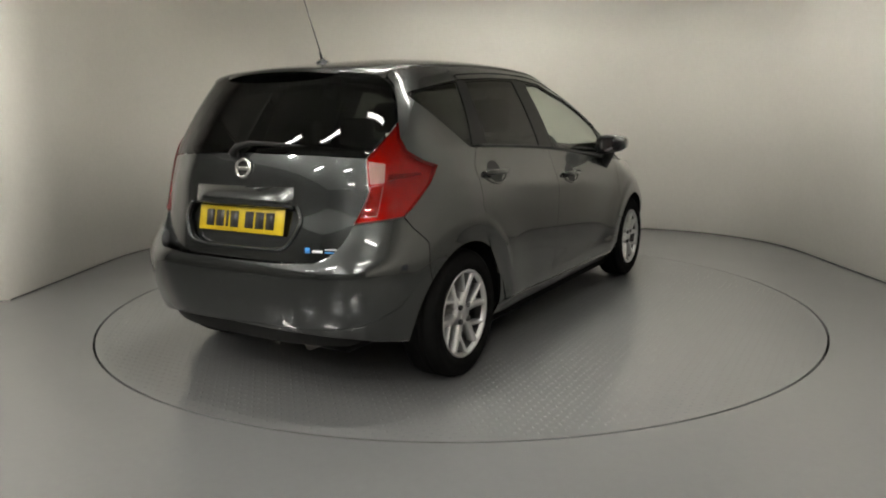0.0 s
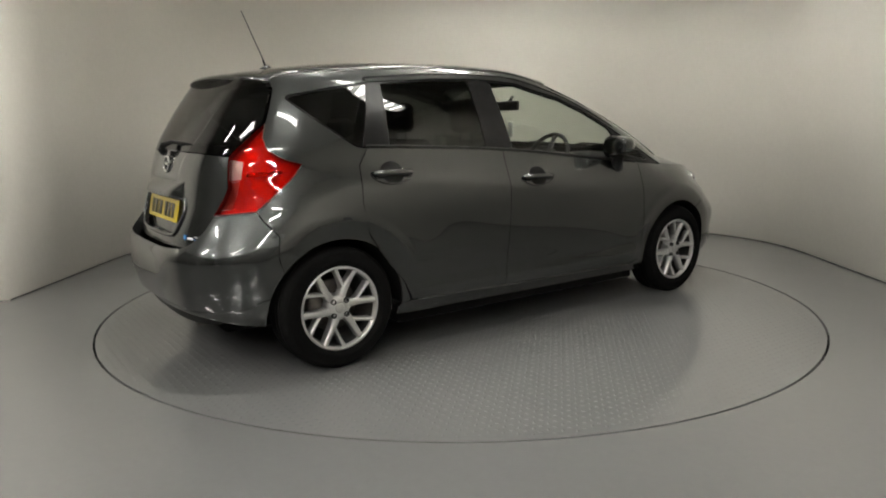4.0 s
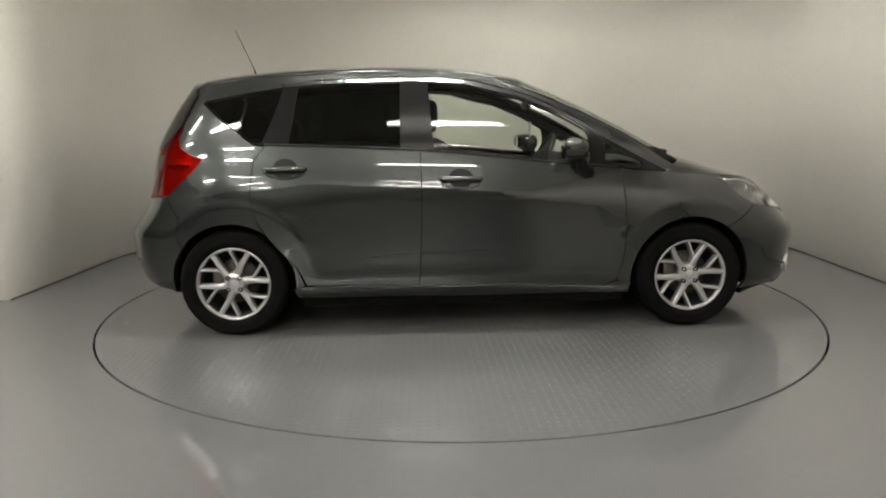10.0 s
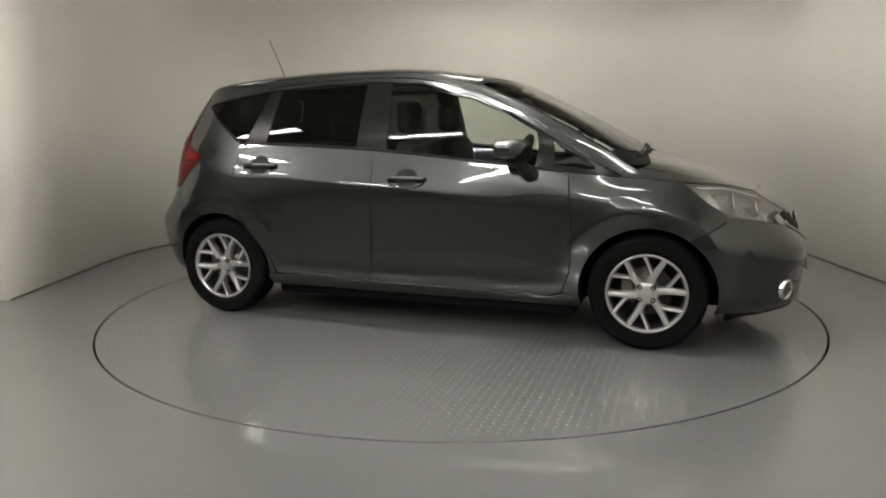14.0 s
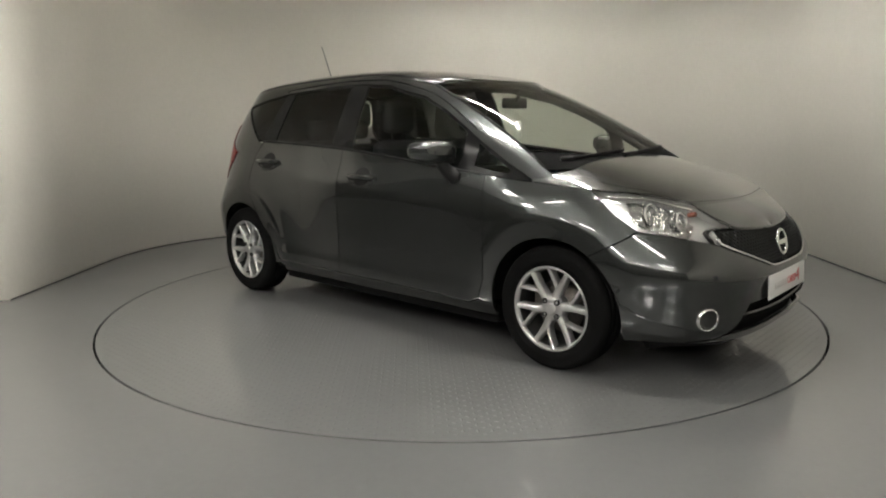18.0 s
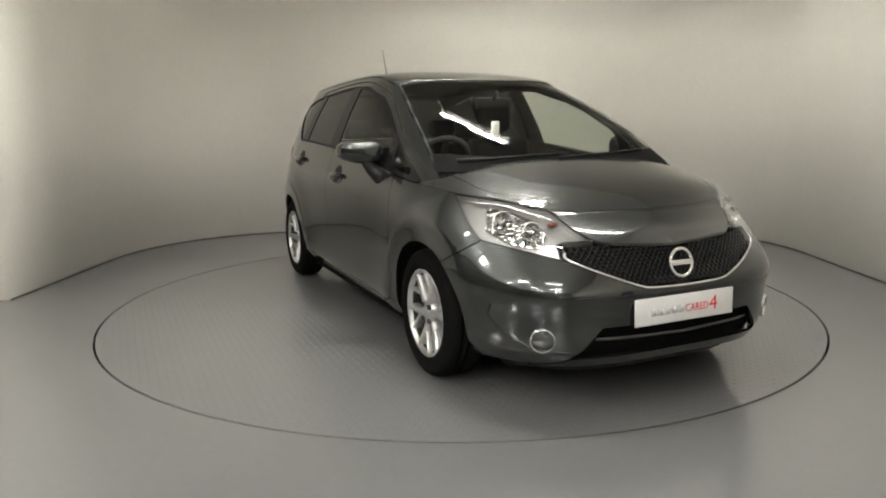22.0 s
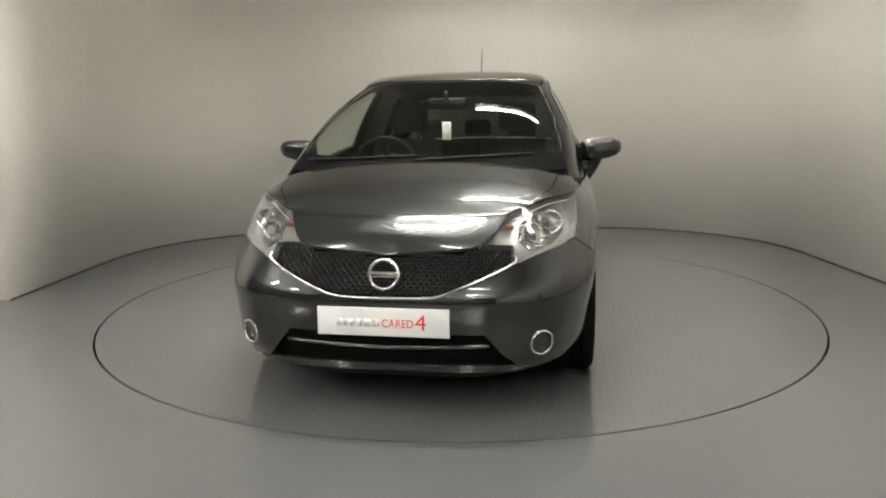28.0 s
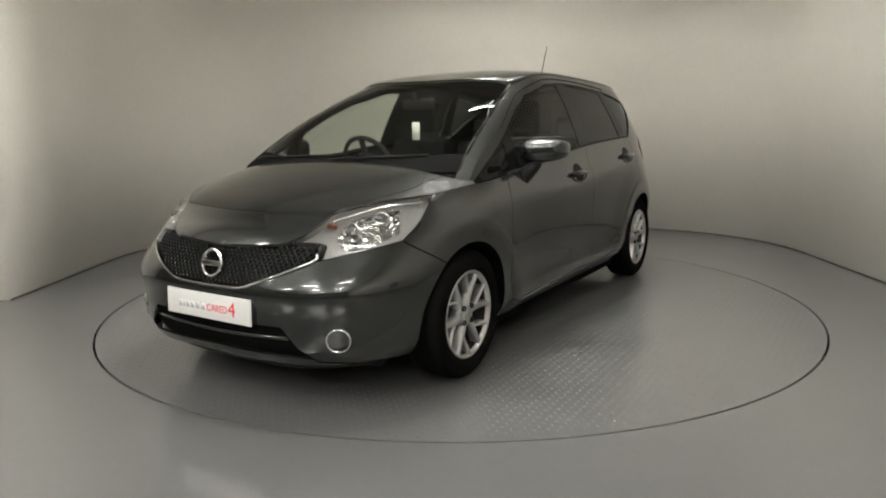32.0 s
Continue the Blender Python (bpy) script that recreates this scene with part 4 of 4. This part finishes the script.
def ring_badge(parent, at, aim, r):
    m = Matrix.Translation(at) @ Matrix((Vector((0, 1, 0)), aim.normalized().cross(Vector((0, 1, 0))), aim.normalized())).transposed().to_4x4()
    bm = bmesh.new()
    prof = [(r + .008 * math.cos(a), .008 * math.sin(a)) for a in np.linspace(0, 2 * math.pi, 9)[:-1]]
    lathe(bm, prof, 40, m, True)
    box(bm, (r * 2.3, r * .42, .012), bevel=.004, turn=m)
    return part("round_badge", bm, CHROME, parent, "round chrome ring badge with a plain bar")


def plate(car, name, at, aim, mat):
    """A number plate; its characters are plain bars."""
    aim = aim.normalized()
    across = Vector((0, 0, 1)).cross(aim).normalized()
    m = Matrix.Translation(at) @ Matrix((across, aim.cross(across), aim)).transposed().to_4x4()
    bm = bmesh.new()
    box(bm, (.525, .112, .006), bevel=.002)
    ob = part(name, bm, mat, car, "white front plate with grey and red lettering" if mat is PLATE_W else "yellow rear number plate with plain black bars", at=m)
    if mat is PLATE_W:
        x = -.184
        for w in (.026, .008, .022, .022, .028, .028):
            bm = bmesh.new()
            box(bm, (w, .030, .001), (x + w / 2, -.004, .004))
            part("grey_bar", bm, GREYINK, ob)
            x += w + .008
        for word, size, x, y in (("CARED", .046, -.004, -.020), ("4", .088, .128, -.028)):
            cu = bpy.data.curves.new("lettering", "FONT")
            cu.body, cu.size, cu.extrude = word, size, .0006
            tmp = bpy.data.objects.new("lettering", cu)
            me = bpy.data.meshes.new_from_object(tmp)
            bpy.data.objects.remove(tmp)
            me.materials.clear()
            me.materials.append(REDINK)
            t = new("lettering", me)
            t.parent = ob
            t.matrix_basis = Matrix.Translation((x, y, .004)) @ Matrix.Diagonal((0.86 if word == "CARED" else 1.05, 1, 1, 1))
    else:
        x = -.215
        for k in range(7):
            x += .030 if k == 4 else 0
            w = .016 if k == 2 else .051
            bm = bmesh.new()
            box(bm, (w, .074, .001), (x + w / 2, 0, .004))
            part("plate_bar", bm, INK, ob)
            x += w + .012


def lids(car):
    """Bonnet, nose panel, roof, windscreen, wipers, aerial."""
    edge2 = spline(NOSE_TOP, 8)
    edge = [LOW(s, z) + Vector((0, 0, .001)) for s, z in edge2]
    n, cut = len(edge), 40
    ridge = curve((1.235, .998), (1.35, .970), (1.5, .932), (1.7, .870), (1.8, .832), (1.862, .804), (1.93, .765), (1.98, .725), (2.012, .678))
    xs = curve((0, 1.235), (14, 1.45), (28, 1.73), (cut, 1.862), (56, 1.96), (n - 1, 2.013))
    spine = [Vector((xs(i), 0, ridge(xs(i)))) for i in range(n)]
    steep = curve((0, 5.2), (14, 4.2), (28, 3.1), (cut, 2.5), (n - 1, 2.2))
    soft = [steep(i) for i in range(n)]
    inset = [max(0.0, .135 * min(1.0, (34 - i) / 20)) for i in range(cut + 1)]
    fan(edge[:cut + 1], spine[:cut + 1], "bonnet", PAINT, car, soft=soft[:cut + 1], start=[q + .006 if q > 0 else 0.0 for q in inset])
    fan(edge[:35], spine[:35], "wing_crown", PAINT, car, rows=10, soft=soft[:35], stop=[max(q, .0005) for q in inset[:35]])
    shift = [Vector((.005, 0, -.001)) * (1 if i < 2 else 0) for i in range(n - cut)]
    fan([e + d for e, d in zip(edge[cut:], shift)], [c + d for c, d in zip(spine[cut:], shift)], "nose_panel", PAINT, car, soft=soft[cut:])
    line = [TOP.tail_at(y, 1.418 - .03 * (y / .52) ** 2) for y in np.linspace(0, .54, 12)] + [TOP.side(x, ROOFLINE(x)) for x in np.linspace(-1.46, .12, 30)]
    line += [TOP.end(.540, 1.398), TOP.end(.46, 1.418), TOP.end(.3, 1.428), (TOP.tip, 1.432)]
    edge = [TOP(s, z) for s, z in line]
    crown = curve((-1.66, 1.40), (-1.55, 1.435), (-1.4, 1.466), (-1.0, 1.508), (-.68, 1.522), (-.34, 1.525), (-.07, 1.513), (.17, 1.483), (.40, 1.432))
    k, front = len(edge), edge[-1].x
    spine = []
    for i, e in enumerate(edge):
        x = -1.585 + .125 * i / 11 if i < 12 else (e.x if i < k - 4 else .12 + (front - .12) * (i - (k - 5)) / 4)
        spine.append(Vector((x, 0, crown(x))))
    fan(edge, spine, "roof", PAINT, car, powers=(2.3, 2.3))
    fan(edge[12:-3], spine[12:-3], "headlining", LINING, car, powers=(2.3, 2.3), sink=.02)
    for sg in (1, -1):
        bm = bmesh.new()
        pts = [(e + Vector((0, -.008, .005))) * Vector((1, sg, 1)) for e in edge[14:-5]]
        tube(bm, pts, .006, 6)
        part("roof_moulding", bm, BLACK, car)
    side = [TOP.end(.535, 1.395), TOP.end(.584, 1.304), TOP.end(.626, 1.208), TOP.end(.656, 1.11), TOP.end(.680, 1.025), TOP.end(.697, .96)]
    screen = [(TOP.tip, 1.430), TOP.end(.3, 1.426), TOP.end(.45, 1.416)] + side + [TOP.end(.4, .945), (TOP.tip, .945)]
    part("windscreen", panel(screen, TOP, both=True, gap=0.001, depth=0.006), CLEARGLASS, car, "clear raked windscreen").visible_shadow = False
    band = [TOP.end(.699, .95), TOP.end(.680, 1.025), TOP.end(.645, 1.03), TOP.end(.4, 1.012), (TOP.tip, 1.004), (TOP.tip, .94)]
    part("scuttle_panel", panel(band, TOP, both=True, lift=.003, gap=0, depth=.006), GRILLEBACK, car, "matt black scuttle along the windscreen foot")
    for sg in (1, -1):
        bm = bmesh.new()
        for a, b in zip(side, side[1:]):
            p = [(TOP(*q) - TOP.normal(*q) * .004) for q in (a, b)]
            tube(bm, [q * Vector((1, sg, 1)) for q in p], .009, 6)
        part("screen_seal", bm, BLACK, car)
    for y0, y1, z1 in ((-.05, .53, 1.02), (-.60, .02, 1.015)):
        bm = bmesh.new()
        pts = []
        for q in np.linspace(0, 1, 12):
            y, z = y0 + (y1 - y0) * q, .992 + (z1 - .992) * q
            s, _ = TOP.end(abs(y), z)
            p = TOP(s, z) + TOP.normal(s, z) * .009
            pts.append(p * Vector((1, 1 if y >= 0 else -1, 1)))
        tube(bm, pts, [.010] * 3 + [.007] * 9, 6)
        part("wiper", bm, BLACK, car)
    bm = bmesh.new()
    lathe(bm, [(.032, 0), (.026, .012), (.012, .022), (.006, .030)], 16, Matrix.Translation((-1.275, 0, 1.474)) @ Matrix.Diagonal((1.5, 1, 1, 1)))
    tube(bm, [(-1.28, 0, 1.49), (-1.295, 0, 1.53)], .0055, 8)
    aerial = part("aerial", bm, BLACK, car, "thin black roof aerial")
    bm = bmesh.new()
    tube(bm, [(-1.29, 0, 1.525), (-1.345, 0, 1.65), (-1.402, 0, 1.782)], [.003, .0026, .002], 6)
    part("mast", bm, BLACK, aerial)


def cabin(car):
    for sg in (1, -1):
        seat = part("front_seat", seat_mesh(.50, .50, .14, .62), CLOTH, car, "dark cloth front seat", at=pose(.12, sg * .37, .42))
        bm = bmesh.new()
        box(bm, (.10, .25, .20), (-.30, 0, .80), .049, segments=6)
        for y in (-.06, .06):
            tube(bm, [(-.29, y, .62), (-.30, y, .74)], .006, 6)
        part("headrest", bm, CLOTH, seat)
    bench = part("rear_bench", seat_mesh(1.18, .48, .16, .56), CLOTH, car, "dark cloth rear bench", at=pose(-.72, 0, .44))
    for y in (-.36, 0, .36):
        bm = bmesh.new()
        box(bm, (.09, .22, .14), (-.31, y, .70), .044, segments=5)
        part("headrest", bm, CLOTH, bench)
    bm = bmesh.new()
    prof = [(1.16, .93), (1.02, .962), (.85, .955), (.76, .925), (.72, .86), (.74, .70), (.80, .55), (1.15, .55)]
    for side in (1, -1):
        rows = [[bm.verts.new((x - .10 * (k / 10) ** 2, side * .70 * k / 10, z + (.012 if 3 <= k <= 7 else 0))) for x, z in prof] for k in range(11)]
        for a, b in zip(rows, rows[1:]):
            for k in range(len(prof) - 1):
                bm.faces.new((a[k], a[k + 1], b[k + 1], b[k]))
    bmesh.ops.remove_doubles(bm, verts=bm.verts, dist=1e-4)
    part("dashboard", sharp(bm, 45), DASH, car, "dark plastic dashboard")
    bm = bmesh.new()
    m = Matrix.Translation((.50, -.36, .94)) @ pose(0, 0, 0, 0, -62, 0)
    prof = [(.178 + .015 * math.cos(a), .015 * math.sin(a)) for a in np.linspace(0, 2 * math.pi, 9)[:-1]]
    lathe(bm, prof, 36, m, True)
    box(bm, (.34, .035, .02), turn=m, bevel=.006)
    box(bm, (.14, .12, .03), turn=m @ Matrix.Translation((0, 0, .005)), bevel=.012)
    part("steering_wheel", bm, DASH, car)
    bm = bmesh.new()
    box(bm, (.03, .23, .065), (.47, 0, 1.295), .012)
    tube(bm, [(.48, 0, 1.31), (.52, 0, 1.36)], .012, 8)
    part("rear_view_mirror", bm, BLACK, car)
    bm = bmesh.new()
    box(bm, (.002, .052, .105), (.50, 0, 1.135))
    tag = part("price_tag", bm, PAPER, car, "small white paper tag behind the windscreen")
    for z in (1.172, 1.162, 1.15):
        bm = bmesh.new()
        box(bm, (.001, .036, .004), (.5018, 0, z))
        part("tag_bar", bm, GREYINK, tag)
    bm = bmesh.new()
    box(bm, (3.2, 1.30, .03), (-.1, 0, .36), .01)
    part("cabin_floor", bm, WELL, car)
    bm = bmesh.new()
    box(bm, (1.86, 1.50, .11), (0, 0, .198), .015)
    box(bm, (3.55, .98, .08), (.02, 0, .22), .02)
    for y in (-.22, .25):
        tube(bm, [(-1.7, y, .20), (-.8, y, .19), (.4, y * .4, .19)], .03, 8)
    part("underbody", bm, WELL, car)
    bm = bmesh.new()
    tube(bm, [(-1.62, -.35, .235), (-1.85, -.35, .235)], .03, 12)
    part("exhaust_pipe", bm, IRON, car)
    for x in (-1.3, 1.3):
        bm = bmesh.new()
        tube(bm, [(x, -.62, .30), (x, .62, .30)], .03, 8)
        part("axle", bm, IRON, car)


def seat_mesh(width, depth, thick, tall):
    bm = bmesh.new()
    box(bm, (depth, width, thick), (0, 0, 0), .05, segments=3)
    box(bm, (.13, width * .96, tall), (-depth * .42, 0, tall / 2 + .04), .055, Matrix.Rotation(radians(-9), 4, "Y"), segments=3)
    return bm


def wheel(car, x, side):
    hub = new("wheel")
    hub.parent = car
    tagged(hub, "silver alloy wheel with six forked spokes")
    hub.matrix_basis = Matrix.Translation((x, side * .735, .302)) @ pose(0, 0, 0, -90 * side, 0, 0)
    bm = bmesh.new()
    prof = [(.200, .085), (.212, .094), (.222, .096), (.224, .099), (.245, .1), (.270, .096), (.274, .097), (.290, .086), (.299, .072), (.302, .055), (.302, .038), (.296, .036), (.296, .030), (.302, .028),
            (.302, .004), (.296, .003), (.296, -.003), (.302, -.004), (.302, -.055), (.299, -.07), (.275, -.094), (.245, -.098), (.21, -.09), (.20, -.085)]
    lathe(bm, prof, 72, close=True)
    part("tyre", sharp(bm, 40), RUBBER, hub)
    bm = bmesh.new()
    lathe(bm, [(.2075, .086), (.2075, .091), (.203, .094), (.196, .091), (.190, .078), (.186, .05), (.183, -.06), (.2, -.08)], 72)
    part("rim", sharp(bm, 40), ALLOY, hub)
    bm = bmesh.new()
    lathe(bm, [(.1885, .072), (.1845, .05), (.181, -.06), (.001, -.062)], 48)
    part("barrel", sharp(bm, 40), NUT, hub)
    bm = bmesh.new()
    lathe(bm, [(.024, .079), (.034, .082), (.052, .078), (.062, .068), (.066, .050), (.066, .02)], 40)
    part("hub", bm, ALLOY, hub)
    bm = bmesh.new()
    lathe(bm, [(.0005, .086), (.020, .085), (.025, .082), (.026, .076)], 28)
    part("hub_cap", bm, ALLOY, hub)
    # six broad curved arms, each with a slim branch
    for k in range(6):
        a = radians(60 * k + 4)
        arms = (("spoke", [(.040, a + .16), (.085, a + .12), (.135, a + .045), (.170, a + .01), (.199, a)], [.042, .036, .029, .027, .031], .0),
                ("spoke_branch", [(.098, a + .20), (.125, a + .33), (.158, a + .45), (.197, a + radians(31))], [.018, .017, .017, .020], -.004))
        for name, polar, widths, low in arms:
            bm = bmesh.new()
            line = spline([(q * math.cos(b), q * math.sin(b)) for q, b in polar], 5)
            rows = []
            for i, (px, py) in enumerate(line):
                q = i / (len(line) - 1)
                ax, ay = line[max(i - 1, 0)]
                bx, by = line[min(i + 1, len(line) - 1)]
                n = Vector((by - ay, ax - bx, 0)).normalized()
                w = float(np.interp(q, np.linspace(0, 1, len(widths)), widths)) / 2
                z = .072 + .012 * q + low * (1 - q)
                rows.append([bm.verts.new(Vector((px, py, z + dz)) + n * o * w) for o, dz in ((-1.1, -.04), (-1, -.004), (-.72, .002), (0, .004), (.72, .002), (1, -.004), (1.1, -.04))])
            for p, t in zip(rows, rows[1:]):
                for j in range(6):
                    bm.faces.new((p[j], p[j + 1], t[j + 1], t[j]))
            part(name, sharp(bm, 40), ALLOY, hub)
    for k in range(4):
        a = radians(45 + 90 * k)
        bm = bmesh.new()
        lathe(bm, [(.0135, .074), (.0135, .086), (.0095, .0865), (.009, .076), (.0005, .0755)], 12, Matrix.Translation((.048 * math.cos(a), .048 * math.sin(a), .002)))
        part("wheel_nut", bm, NUT, hub)
    bm = bmesh.new()
    lathe(bm, [(.001, .005), (.07, .005), (.072, .0), (.128, .0), (.128, -.02), (.001, -.02)], 48)
    part("brake_disc", sharp(bm), IRON, hub)
    bm = bmesh.new()
    box(bm, (.07, .13, .06), (-.10, 0, -.005), .012)
    part("brake_caliper", bm, IRON, hub)


for side_sign in (1, -1):
    flanks(CAR, side_sign)
ends(CAR)
lids(CAR)
cabin(CAR)
for wx in (1.3, -1.3):
    for ws in (1, -1):
        wheel(CAR, wx, ws)


def motions():
    turns = [(0.0, 59.81), (1.0, 54.08), (2.0, 48.32), (3.0, 42.57), (3.5, 39.69), (5.5, 28.24), (7.0, 19.89), (9.0, 8.89), (11.0, -2.10), (13.0, -13.10),
             (14.5, -21.46), (16.5, -32.85), (18.0, -41.45), (20.0, -52.83), (22.0, -63.95), (24.0, -75.48), (25.0, -81.28), (27.5, -95.67), (29.0, -104.11), (31.0, -115.41), (32.0, -121.05)]
    walk(CAR, [(t, pose(0, 0, 0, 0, 0, a) @ pose(-0.003, 0.021, 0)) for t, a in turns])
    walk(TABLE, [(t, pose(0, 0, 0, 0, 0, a)) for t, a in turns])


motions()
